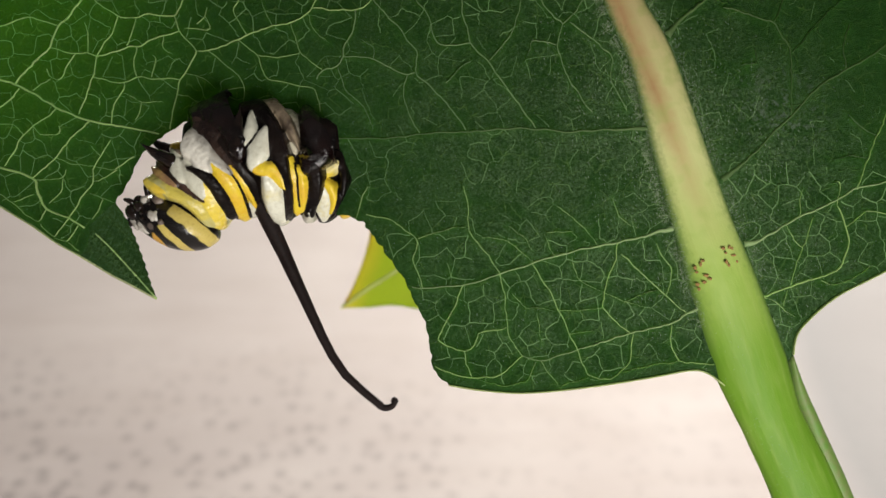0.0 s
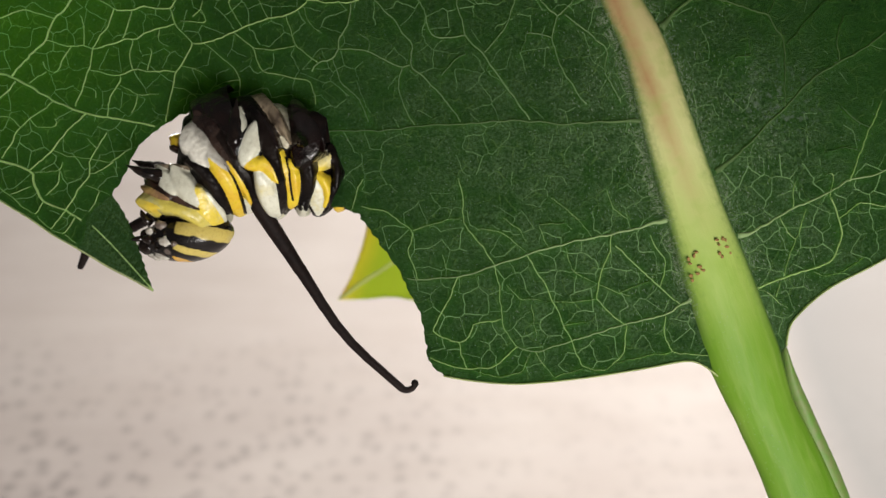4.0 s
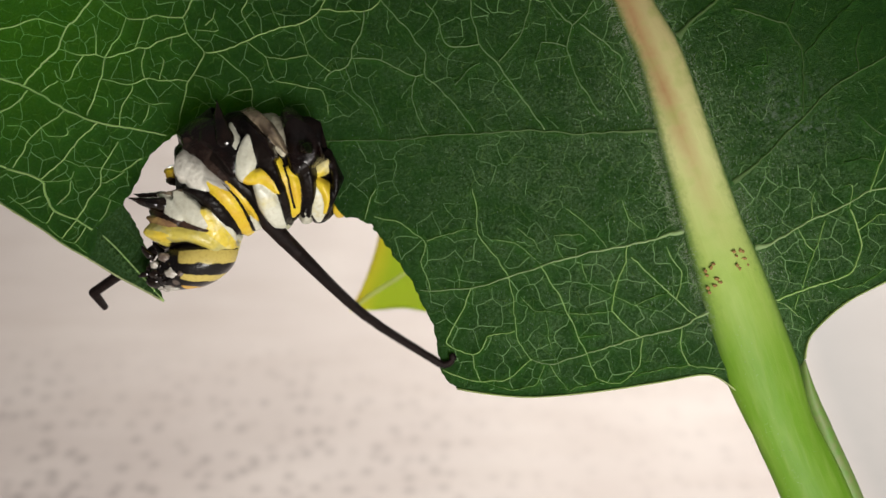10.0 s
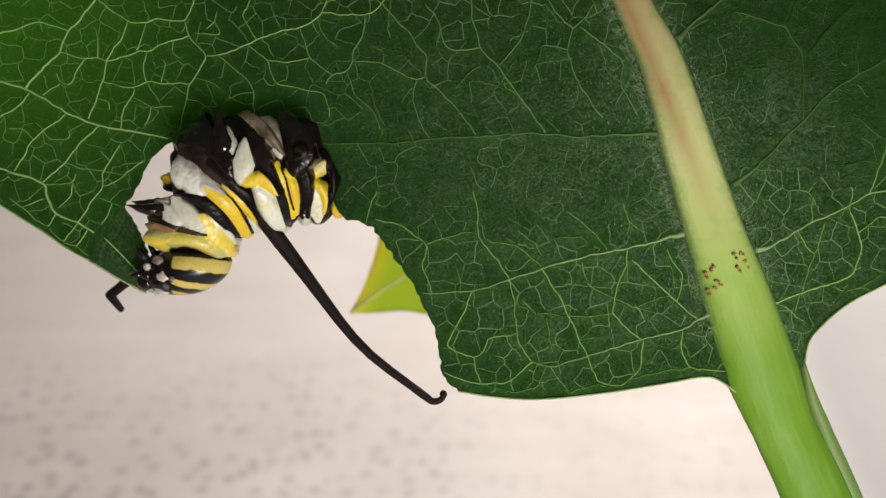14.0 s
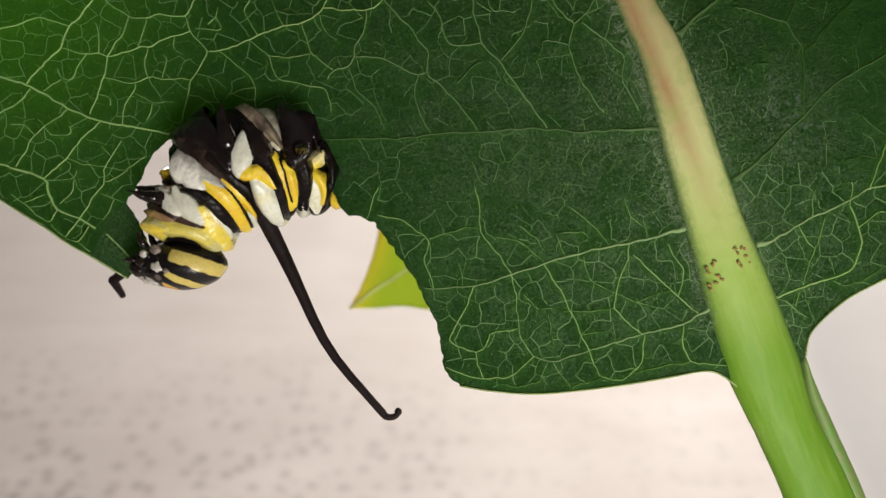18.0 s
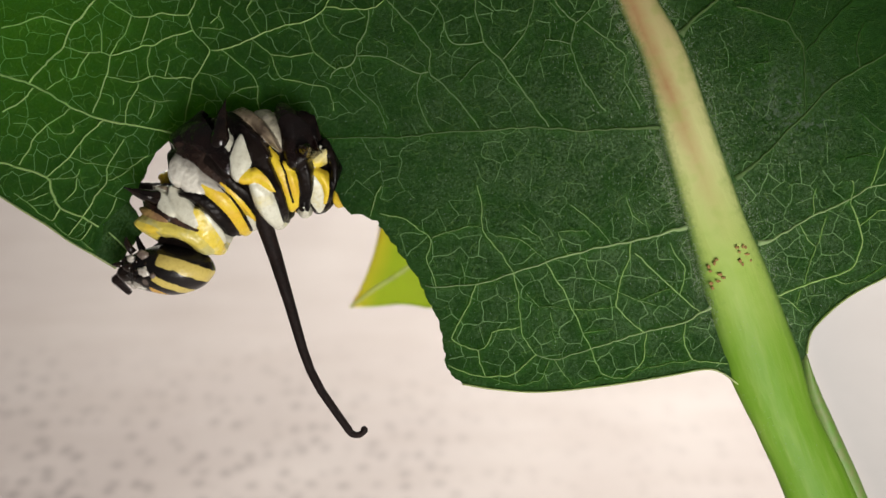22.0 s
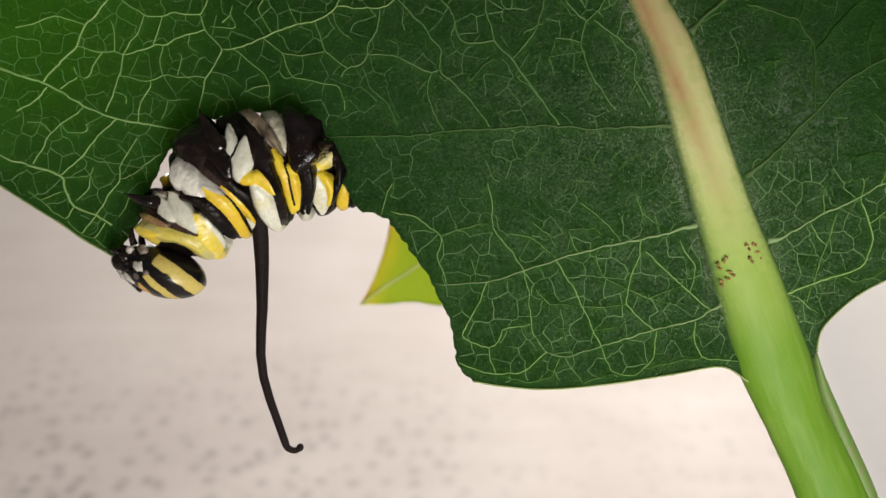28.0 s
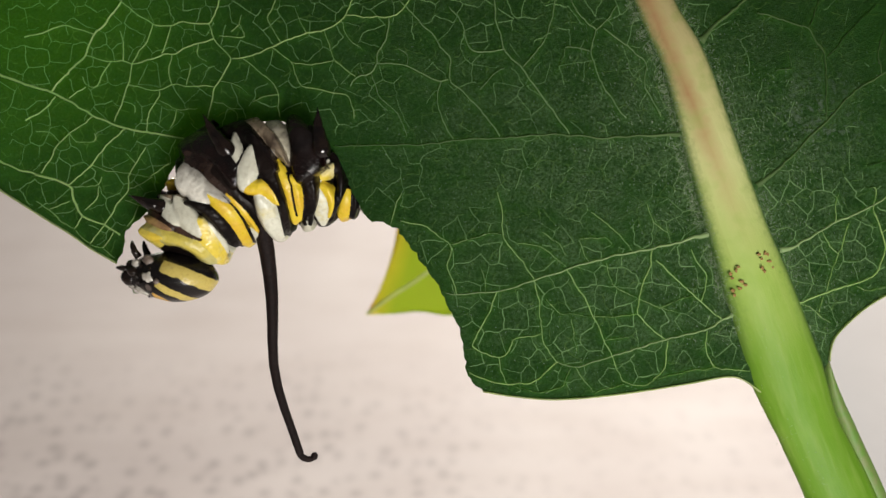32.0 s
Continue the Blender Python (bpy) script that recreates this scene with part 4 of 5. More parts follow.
# ---- morsels that the caterpillar eats from the tongue of leaf ----
TONGUE_IN = [(204, 358), (214, 372), (226, 392), (240, 422), (254, 460), (266, 498), (277, 528)]
TONGUE_OUT = [(143, 454), (170, 470), (200, 488), (235, 506), (277, 529)]
EATEN = [(0.0, 0.10, 30.6), (0.10, 0.20, 27.0), (0.20, 0.29, 23.4), (0.29, 0.41, 21.4), (0.41, 0.49, 18.4), (0.49, 0.57, 17.2), (0.57, 0.66, 15.8), (0.66, 0.75, 14.6), (0.75, 0.87, 11.8), (0.87, 1.0, 11.2)]
MORSELS = []


def along(points, s):
    line = spline(points, 3)
    f = s * (len(line) - 1)
    k = min(int(f), len(line) - 2)
    return np.array(line[k]) * (1 - f + k) + np.array(line[k + 1]) * (f - k)


def build_morsels():
    for s0, s1, when in EATEN:
        n, w = 10, 4
        verts, faces = [], []
        for back in (0, 7):
            for j in range(w + 1):
                for i in range(n + 1):
                    s = s0 + (s1 - s0) * j / w
                    a, b = along(TONGUE_IN, s), along(TONGUE_OUT, s)
                    f = i / n
                    p = a * (1 - f) + b * f
                    if s0 == 0.0 and j < 3:
                        e = along(BITE_LEFT, 1 - f)
                        p = p * j / 3 + (e + np.array([-2.0, -1.0])) * (3 - j) / 3
                    if 0 < i < n and (j == 0 or j == w):
                        p = p + 2.0 * noise.noise(Vector((p[0] * 0.1, p[1] * 0.1, 1)))
                    if i == 0:
                        p = p + np.array([1.8, 1.2]) * math.sin(s * 70)
                    verts.append(at(p[0], p[1], undulation(*p) + 3 + back))
        m = (n + 1) * (w + 1)
        for j in range(w):
            for i in range(n):
                a = j * (n + 1) + i
                faces.append((a, a + 1, a + n + 2, a + n + 1))
                faces.append((a + m + n + 1, a + m + n + 2, a + m + 1, a + m))
        rim = [i for i in range(n + 1)] + [j * (n + 1) + n for j in range(1, w + 1)] + [w * (n + 1) + i for i in range(n - 1, -1, -1)] + [j * (n + 1) for j in range(w - 1, 0, -1)]
        for k in range(len(rim)):
            a, b = rim[k], rim[(k + 1) % len(rim)]
            faces.append((b, a, a + m, b + m))
        c = sum(verts, Vector()) / len(verts)
        ob = new("leaf_morsel", mesh_of("leaf_morsel", [v - c for v in verts], faces, LAMINA))
        bm = bmesh.new()
        bm.from_mesh(ob.data)
        bmesh.ops.recalc_face_normals(bm, faces=bm.faces)
        bm.to_mesh(ob.data)
        bm.free()
        ob.location = c
        tagged(ob, "small dark green bite of leaf at the gnawed tongue", "leaf piece", "bites of leaf")
        rim_line = [along(TONGUE_OUT, s0 + (s1 - s0) * j / 4) for j in range(5)]
        me = tube("pale_edge", [at(p[0], p[1], undulation(*p) + 5) - c for p in rim_line], [2.4 * U] * 5, [2.4 * U] * 5, MARGIN, 6)
        part("pale_edge", me, ob, "pale leaf margin")
        vl = [along(TONGUE_IN, s0 + (s1 - s0) * j / 3) * 0.42 + along(TONGUE_OUT, s0 + (s1 - s0) * j / 3) * 0.58 for j in range(4)]
        part("vein", tube("vein", [at(p[0], p[1], undulation(*p) + 1.5) - c for p in vl], [1.4 * U] * 4, [1.4 * U] * 4, VEIN, 6), ob)
        MORSELS.append((ob, c, when))


build_morsels()


# ---- the young leaf behind ----
def build_young_leaf():
    k = 80.25 / 48.25
    depth = 1115

    def back(x, y, d=0.0):
        return spot(784 + (x - 784) * k, 441 + (y - 441) * k, depth + d)

    leaf = new("young_leaf")
    foot = spot(784 + (1560 - 784) * k, 2880, depth)
    leaf.location = foot
    tagged(leaf, "small yellow-green leaf with a yellowing tip, hanging behind the large leaf", "leaf")
    rim = spline([(603, 546), (622, 512), (640, 468), (652, 426), (664, 370), (700, 280), (790, 190), (920, 140), (1060, 150)], 10)
    low = spline([(603, 546), (650, 545), (700, 541), (760, 548), (850, 530), (960, 450), (1040, 300), (1060, 150)], 10)
    n, w = 40, 12
    verts, faces = [], []
    for side in (0, 6):
        for i in range(n + 1):
            a, b = np.array(rim[int(i / n * (len(rim) - 1))]), np.array(low[int(i / n * (len(low) - 1))])
            for j in range(w + 1):
                p = a * (1 - j / w) + b * j / w
                verts.append(back(p[0], p[1], 6 * abs(j / w - 0.5) + 5 * math.sin(p[0] / 40) + side))
    m = (n + 1) * (w + 1)
    for i in range(n):
        for j in range(w):
            a = i * (w + 1) + j
            faces.append((a, a + 1, a + w + 2, a + w + 1))
            faces.append((a + m + w + 1, a + m + w + 2, a + m + 1, a + m))
    for i in range(n):
        for j in (0, w):
            a = i * (w + 1) + j
            faces.append((a, a + w + 1, a + m + w + 1, a + m))
    me = mesh_of("young_blade", verts, faces, YOUNG)
    made = [part("blade", me, leaf)]
    mid = spline([(605, 545), (650, 512), (700, 480), (800, 400), (930, 270), (1060, 150)], 14)
    made.append(part("midrib", tube("rib", [back(x, y, -3) for x, y in mid], [(3 + 5 * i / len(mid)) * k * U for i in range(len(mid))], [3 * U] * len(mid), YOUNG_RIB, 8), leaf))
    stalk = [back(x, y, 4) for x, y in spline([(1060, 150), (1160, 210), (1260, 360), (1330, 560), (1390, 760), (1440, 884), (1500, 1040)], 20)] + [foot + Vector((0, 0, 0.012)), foot]
    made.append(part("stalk", tube("stalk", stalk, [9 * k * U] * len(stalk), [9 * k * U] * len(stalk), YOUNG_RIB, 10), leaf))
    for o in made:
        o.matrix_parent_inverse = Matrix.Translation(-foot)


build_young_leaf()


# ---- the caterpillar ----
# The body is drawn on a sheet of its own, which lies 24 units right of and 9 above the leaf's; it is built of stiff segments.
# name, middle x, y and depth, way from belly to back, half-height, half-length
SEGMENTS = {
    "first": (325, 396, 0, (0.87, 0.49), 80, 66),
    "second": (362, 330, 0, (0.64, 0.77), 101, 78),
    "third": (442, 297, 0, (0.45, 0.89), 106, 70),
    "fourth": (506, 281, 10, (0.19, 0.98), 94, 66),
    "fifth": (560, 294, 34, (0.05, 1.0), 73, 44),
    "sixth": (604, 312, 76, (0.0, 1.0), 50, 46),
    "seventh": (668, 304, 128, (-0.06, 1.0), 52, 46),
    "eighth": (746, 316, 142, (-0.12, 0.99), 58, 46),
    "ninth": (822, 348, 150, (-0.20, 0.98), 60, 46)}


def on_sheet(x, y, d):
    return at(x - 24.5, y + 9, d)


def skin_grid(seg):
    """The bare round body of a segment: places, ways out of the skin, and where each place lies on the drawing."""
    cx, cy, d, (bx, by), r, length = SEGMENTS[seg]
    step = 1.0 if d < 100 else 4.0
    turn = np.concatenate([np.linspace(0, math.pi, int(r), endpoint=False), np.linspace(math.pi, 2 * math.pi, int(math.pi * r / step), endpoint=False)])
    f, a = np.meshgrid(np.linspace(-1, 1, int(2 * length / step)), turn, indexing="ij")
    k = r - 2 + 0 * f
    across, deep = k * np.cos(a), 0.86 * k * np.sin(a)
    place = np.stack([by * f * length + bx * across, deep, bx * f * length - by * across], -1)
    out = np.stack([bx * np.cos(a), 0.86 * np.sin(a), -by * np.cos(a)], -1)
    q = np.array(on_sheet(cx, cy, d)) / U + place
    q[..., 1] = d - np.abs(deep)
    near = 1 + q[..., 1] * U / 0.04825
    drawn = np.stack([784 + q[..., 0] / near + 24.5, 441 - q[..., 2] / near - 9], -1)
    return place, out, drawn, -6 - 110 * np.clip(np.abs(f) - 0.2, 0, 0.7)


def skin_parts(seg, folds, holder):
    """Raises the folds out of a segment's skin and cuts the skin along their borders: one mesh a fold, the bare rest stays dark."""
    place, out, drawn, low = skin_grid(seg)
    step = 1.0 if SEGMENTS[seg][2] < 100 else 4.0
    rows, cols = place.shape[:2]
    rough = np.array([noise.noise(Vector((p[0] * 0.05, p[1] * 0.05, p[2] * 0.05 + len(seg)))) + 0.5 * noise.noise(Vector((p[0] * 0.16, p[1] * 0.16, p[2] * 0.16))) for p in place.reshape(-1, 3)]).reshape(rows, cols)
    owner, best, high = np.full((rows, cols), -1), np.zeros((rows, cols)), low.copy()
    for k, (_, name, mat, lift, ring, points) in enumerate(folds):
        v = np.full((rows, cols), -9.0)
        for x, y, w in spline(points, 3.0):
            v = np.maximum(v, 1 - np.hypot(drawn[..., 0] - x, drawn[..., 1] - y) / w + rough * min(0.16, 1.6 / w))
        rise = lift * np.sqrt(1 - (1 - np.clip(v * 1.15, 0, 1)) ** 2) + low * (1 - np.clip((v + 0.12) / 0.3, 0, 1))
        first = v + (0.5 if name == "crease" else 0.0)
        take = (v > 0) & (first > best)
        owner[take], best[take] = k, first[take]
        if name == "crease":
            high = np.where(v > 0, high - 0.35 * lift * np.clip(v * 1.5, 0, 1), high)
        else:
            high = np.maximum(high, rise)
    for _ in range(3 if step < 2 else 1):
        high = (np.roll(high, 2, 1) + 2 * high + np.roll(high, -2, 1)) / 4
        high[2:-2] = (high[:-4] + 2 * high[2:-2] + high[4:]) / 4
    high = high + rough * 0.9
    full = place + out * high[..., None]
    du = np.roll(full, -1, 1) - np.roll(full, 1, 1)
    dv = np.gradient(full, axis=0)
    nor = np.cross(du, dv)
    nor /= np.linalg.norm(nor, axis=-1, keepdims=True) + 1e-9
    nor *= np.sign((nor * out).sum(-1, keepdims=True) + 1e-9)
    i, j = np.meshgrid(np.arange(rows - 1), np.arange(cols), indexing="ij")
    jj = (j + 1) % cols
    quad = np.stack([i * cols + j, i * cols + jj, (i + 1) * cols + jj, (i + 1) * cols + j], -1).reshape(-1, 4)
    own = owner.ravel()[quad]
    face_owner = np.sort(own, 1)[:, 2]
    behind = place.reshape(-1, 3)[quad][:, :, 1].mean(1) > 0
    flat, nflat = full.reshape(-1, 3), nor.reshape(-1, 3)

    def cut(name, chosen, material):
        used = np.unique(quad[chosen])
        index = np.zeros(rows * cols, int)
        index[used] = np.arange(len(used))
        me = mesh_of(name, flat[used] * U, index[quad[chosen]].tolist(), material)
        me.normals_split_custom_set_from_vertices([tuple(n) for n in nflat[used]])
        return me

    for k, (_, name, mat, lift, ring, points) in enumerate(folds):
        for chosen in ([face_owner == k] if ring else [(face_owner == k) & ~behind, (face_owner == k) & behind]):
            if chosen.sum() > 6:
                part(name, cut(name, chosen, mat), holder)
    return cut("body_segment", face_owner == -1, S_BLACK)


# segment, name, skin, height, whether it goes all round, places (x, y, half-width) from the belly to the back
FOLDS = [
    ("first", "dark_fold", S_BROWN, 4, False, [(254, 362, 8), (275, 376, 8), (305, 390, 7), (330, 398, 6), (346, 402, 4)]),
    ("first", "yellow_collar", S_COLLAR, 9, True, [(258, 399, 17), (282, 405, 14), (315, 410, 13), (345, 420, 14), (366, 434, 15)]),
    ("first", "yellow_knob", S_PALE_GOLD, 13, False, [(250, 404, 12), (262, 402, 17), (272, 404, 15), (282, 408, 8)]),
    ("first", "tan_fold", S_TAN, 8, False, [(252, 378, 7), (266, 382, 10), (282, 387, 9), (294, 391, 4)]),
    ("first", "cream_lobe", S_CREAM, 9, False, [(278, 340, 8), (284, 352, 13), (292, 366, 15), (300, 377, 10)]),
    ("first", "cream_lobe", S_CREAM, 12, False, [(304, 336, 10), (311, 350, 18), (322, 367, 21), (334, 382, 17), (343, 393, 9)]),
    ("first", "yellow_band", S_GOLD_CREAM, 12, True, [(347, 372, 14), (358, 392, 21), (371, 413, 22), (381, 429, 17)]),
    ("first", "white_rim", S_CREAM, 12, False, [(360, 372, 7), (373, 388, 9), (386, 404, 10), (392, 416, 6)]),
    ("first", "brown_membrane", S_DIM, 5, False, [(262, 336, 4), (285, 332, 6), (315, 330, 6), (345, 332, 6), (360, 338, 4)]),
    ("second", "black_band", S_BLACK, 3, True, [(306, 341, 6), (334, 347, 9), (362, 361, 14), (386, 382, 17), (402, 404, 14)]),
    ("second", "yellow_band", S_GOLD, 9, True, [(349, 324, 8), (368, 337, 13), (392, 360, 16), (413, 386, 16), (426, 404, 12)]),
    ("second", "crease", S_BLACK, 5, False, [(376, 325, 1.8), (398, 343, 2.4), (413, 362, 2.72), (424, 380, 2.88), (432, 396, 2.88)]),
    ("second", "yellow_band", S_GOLD, 9, False, [(382, 320, 5), (398, 334, 9), (415, 351, 10), (430, 367, 8), (438, 378, 5)]),
    ("second", "black_band", S_BLACK, 4, True, [(352, 286, 18), (376, 304, 16), (400, 324, 14), (425, 344, 16), (446, 368, 17), (458, 390, 14)]),
    ("second", "white_knob", S_CREAM, 11, False, [(433, 381, 6), (439, 391, 11), (442, 401, 12), (440, 409, 9)]),
    ("second", "pale_membrane", S_MEMBRANE, 3, True, [(306, 282, 16), (304, 304, 22), (322, 296, 28), (330, 310, 30), (346, 319, 22), (368, 325, 13), (386, 331, 6)]),
    ("second", "brown_fold", S_TAWNY, 4, False, [(312, 266, 14), (336, 277, 19), (356, 292, 17), (374, 308, 13), (388, 320, 8)]),
    ("second", "dark_hip", S_HIP, 15, False, [(302, 252, 9), (318, 238, 19), (340, 236, 28), (366, 248, 29), (384, 272, 22), (394, 298, 14)]),
    ("second", "dark_hip", S_BLACK, 14, False, [(308, 236, 14), (322, 222, 17), (344, 210, 20), (368, 206, 20)]),
    ("third", "dark_hip", S_BLACK, 9, True, [(370, 214, 14), (388, 208, 17), (404, 214, 15), (420, 226, 12)]),
    ("third", "cream_lobe", S_CREAM, 11, False, [(386, 224, 5), (388, 242, 11), (391, 260, 13), (390, 276, 9)]),
    ("third", "crease", S_BLACK, 5, False, [(407, 236, 2.4), (405, 252, 2.4), (399, 270, 2.4), (391, 284, 2.4)]),
    ("third", "cream_lobe", S_CREAM, 12, False, [(419, 244, 9), (416, 262, 18), (412, 284, 21), (410, 300, 16), (410, 312, 8)]),
    ("third", "yellow_band", S_GOLD, 11, False, [(419, 314, 9), (432, 309, 13), (448, 306, 14), (463, 316, 12), (475, 329, 7)]),
    ("third", "white_band", S_CREAM_GOLD, 12, True, [(440, 326, 10), (451, 338, 16), (464, 358, 20), (480, 382, 17)]),
    ("third", "black_band", S_BLACK, 3, True, [(424, 228, 14), (442, 262, 16), (458, 290, 15), (472, 312, 11), (487, 342, 11), (496, 374, 12)]),
    ("third", "brown_membrane", S_DIM, 6, True, [(398, 194, 7), (422, 198, 12), (446, 214, 14), (466, 238, 10), (482, 260, 5)]),
    ("third", "brown_membrane", S_HIP, 5, False, [(402, 214, 5), (426, 228, 9), (448, 248, 9), (466, 272, 6)]),
    ("fourth", "pale_membrane", S_MEMBRANE_WARM, 8, True, [(448, 188, 16), (457, 200, 19), (467, 218, 20), (477, 238, 16), (485, 256, 7)]),
    ("fourth", "yellow_band", S_GOLD, 9, True, [(465, 258, 6), (475, 277, 11), (488, 302, 11), (500, 332, 12), (509, 358, 10)]),
    ("fourth", "crease", S_BLACK, 5, False, [(488, 278, 2), (498, 300, 2.56), (503, 322, 2.56), (511, 346, 2.4)]),
    ("fourth", "yellow_band", S_GOLD, 9, False, [(495, 286, 6), (505, 304, 10), (512, 326, 10), (516, 346, 7), (516, 356, 5)]),
    ("fourth", "dark_hip", S_HIP, 17, False, [(492, 196, 14), (504, 210, 24), (518, 230, 33), (522, 254, 32), (514, 278, 18)]),
    ("fourth", "dark_hip", S_BLACK, 13, False, [(528, 206, 13), (546, 214, 16), (560, 232, 16), (567, 254, 12)]),
    ("fourth", "black_band", S_BLACK, 4, True, [(522, 276, 14), (531, 302, 14), (535, 330, 14), (532, 356, 13)]),
    ("fourth", "white_knob", S_CREAM, 12, False, [(530, 354, 5), (533, 364, 11), (531, 373, 11), (526, 378, 7)]),
    ("fifth", "dark_fold", S_BLACK, 8, False, [(542, 350, 6), (550, 358, 8), (562, 364, 8), (572, 356, 6)]),
    ("fifth", "cream_lobe", S_GOLD_CREAM, 11, False, [(534, 284, 8), (547, 281, 12), (560, 276, 13), (571, 267, 9)]),
    ("fifth", "cream_lobe", S_CREAM, 9, False, [(545, 265, 5), (554, 262, 6), (562, 257, 4)]),
    ("fifth", "white_band", S_CREAM_GOLD, 11, True, [(546, 302, 12), (550, 320, 16), (555, 340, 18), (559, 358, 15)]),
    ("fifth", "yellow_band", S_GOLD, 13, False, [(546, 299, 6), (558, 303, 10), (570, 316, 10), (574, 332, 8), (571, 346, 5)]),
    ("fifth", "black_band", S_BLACK, 4, True, [(572, 250, 12), (582, 272, 11), (587, 300, 10), (582, 330, 9), (576, 352, 8)]),
    ("sixth", "yellow_band", S_GOLD, 9, True, [(598, 288, 8), (598, 306, 10), (596, 326, 13), (594, 346, 14)]),
    ("sixth", "crease", S_BLACK, 5, False, [(588, 306, 2), (596, 304, 2.4), (606, 302, 2.4)]),
    ("sixth", "black_band", S_BLACK, 4, True, [(614, 300, 8), (614, 330, 8), (613, 350, 8)]),
    ("sixth", "white_band", S_CREAM, 6, True, [(632, 300, 9), (632, 340, 9)]),
]


def leg_mesh(name, length, r, material):
    """A jointed leg along z with a broad hip, two knuckles and a hooked claw."""
    prof = [(-0.3, 1.0), (-0.15, 1.28), (0.0, 1.30), (0.12, 1.18), (0.2, 1.02), (0.24, 0.97), (0.28, 0.97), (0.42, 0.86), (0.50, 0.70), (0.53, 0.67), (0.57, 0.67), (0.70, 0.50), (0.76, 0.34), (0.86, 0.20), (0.94, 0.10), (1.0, 0.02)]
    c = [Vector((math.sin(max(0, z - 0.5) * 1.6) * 0.10 * length * U, 0, z * length * U)) for z, _ in prof]
    return tube(name, c, [r * q * U for _, q in prof], [r * q * U for _, q in prof], material, 18)


def link_mesh(name, length, r0, r1):
    ends = [(-r0 * 0.8, 0.35), (-r0 * 0.6, 0.75), (-r0 * 0.3, 0.94), (0, 1.0), (length * 0.5, 1.0), (length, 1.0), (length + r1 * 0.3, 0.94), (length + r1 * 0.6, 0.75), (length + r1 * 0.8, 0.35)]
    rad = [(r0 + (r1 - r0) * min(1, max(0, z / length))) * q * U for z, q in ends]
    return tube(name, [Vector((0, 0, z * U)) for z, _ in ends], rad, rad, TENTACLE, 16)


def hook_mesh(name, r):
    pts = spline([(0, -4), (0, 7), (-4, 14), (-12, 19), (-21, 18), (-25, 11)], 3)
    n = len(pts)
    rad = [r * (1.0 - 0.35 * (i / n) + (0.25 if i > n - 4 else 0)) * U for i in range(n)]
    rad[-1] *= 0.5
    return tube(name, [Vector((x * U, 0, z * U)) for x, z in pts], rad, rad, TENTACLE, 12)


def build_head(cat):
    """x to the mouth, z to the brow; the capsule narrows to the mouth."""
    me = ball("head", 80, 54, 45, HEAD, 0.03, 64, 44, 3)
    for v in me.vertices:
        f = v.co.x / (80 * U)
        v.co.y *= 1 - 0.15 * max(0, f)
        x, z = v.co.x, v.co.z * (1 - 0.12 * max(0, f))
        v.co.x, v.co.z = 0.91 * x - 0.42 * z, 0.42 * x + 0.91 * z + 4 * U
    head = part("head", me, cat, "glossy black head with yellow bands and pale cheek plates")
    for x, y, z, rx, ry, rz, mat, name in (
            (62, -14, 40, 16, 14, 13, SHINE, "mandible"), (62, 14, 40, 16, 14, 13, SHINE, "mandible"), (46, 0, 50, 13, 22, 9, IVORY, "labrum"), (30, -26, 46, 14, 8, 6, IVORY, "cheek_plate"),
            (25, -48, 17, 11, 5, 8, IVORY, "cheek_plate"), (60, -29, 9, 8, 5, 7, IVORY, "cheek_plate"), (42, -36, -7, 11, 6, 8, TAWNY, "cheek_plate"), (8, -53, 16, 5, 4, 5, TAWNY, "cheek_plate"),
            (58, -30, 24, 11, 10, 9, SHINE, "cheek_lobe"), (40, -42, 20, 3.6, 3.6, 3.6, SHINE, "eye_bead"), (46, -39, 28, 3.6, 3.6, 3.6, SHINE, "eye_bead"), (38, -42, 34, 3.6, 3.6, 3.6, SHINE, "eye_bead"),
            (30, -45, 4, 3.4, 3.4, 3.4, SHINE, "eye_bead"), (48, -38, 8, 3.6, 3.6, 3.6, SHINE, "eye_bead"), (70, -16, 18, 9, 9, 9, SHINE, "palp"), (70, 16, 18, 9, 9, 9, SHINE, "palp")):
        o = part(name, ball(name, rx, ry, rz, mat, 0.4 if mat is IVORY or mat is TAWNY else 0.12, 20, 14, x + z), head)
        o.location = (x * U, y * U, z * U)
    for s in (-1, 1):
        for name, mat, a, w in (("antenna", SHINE, [(62, 26, -2), (72, 30, -8), (80, 31, -16), (84, 30, -22)], (7, 6, 4.5, 1.5)),
                                ("palp_tip", SHINE, [(68, 18, 26), (82, 20, 30), (90, 20, 34)], (6, 5, 2))):
            c = [Vector((x, s * y, z)) * U for x, y, z in a]
            part(name, tube(name, c, [q * U for q in w], [q * U for q in w], mat, 10), head)
    return head


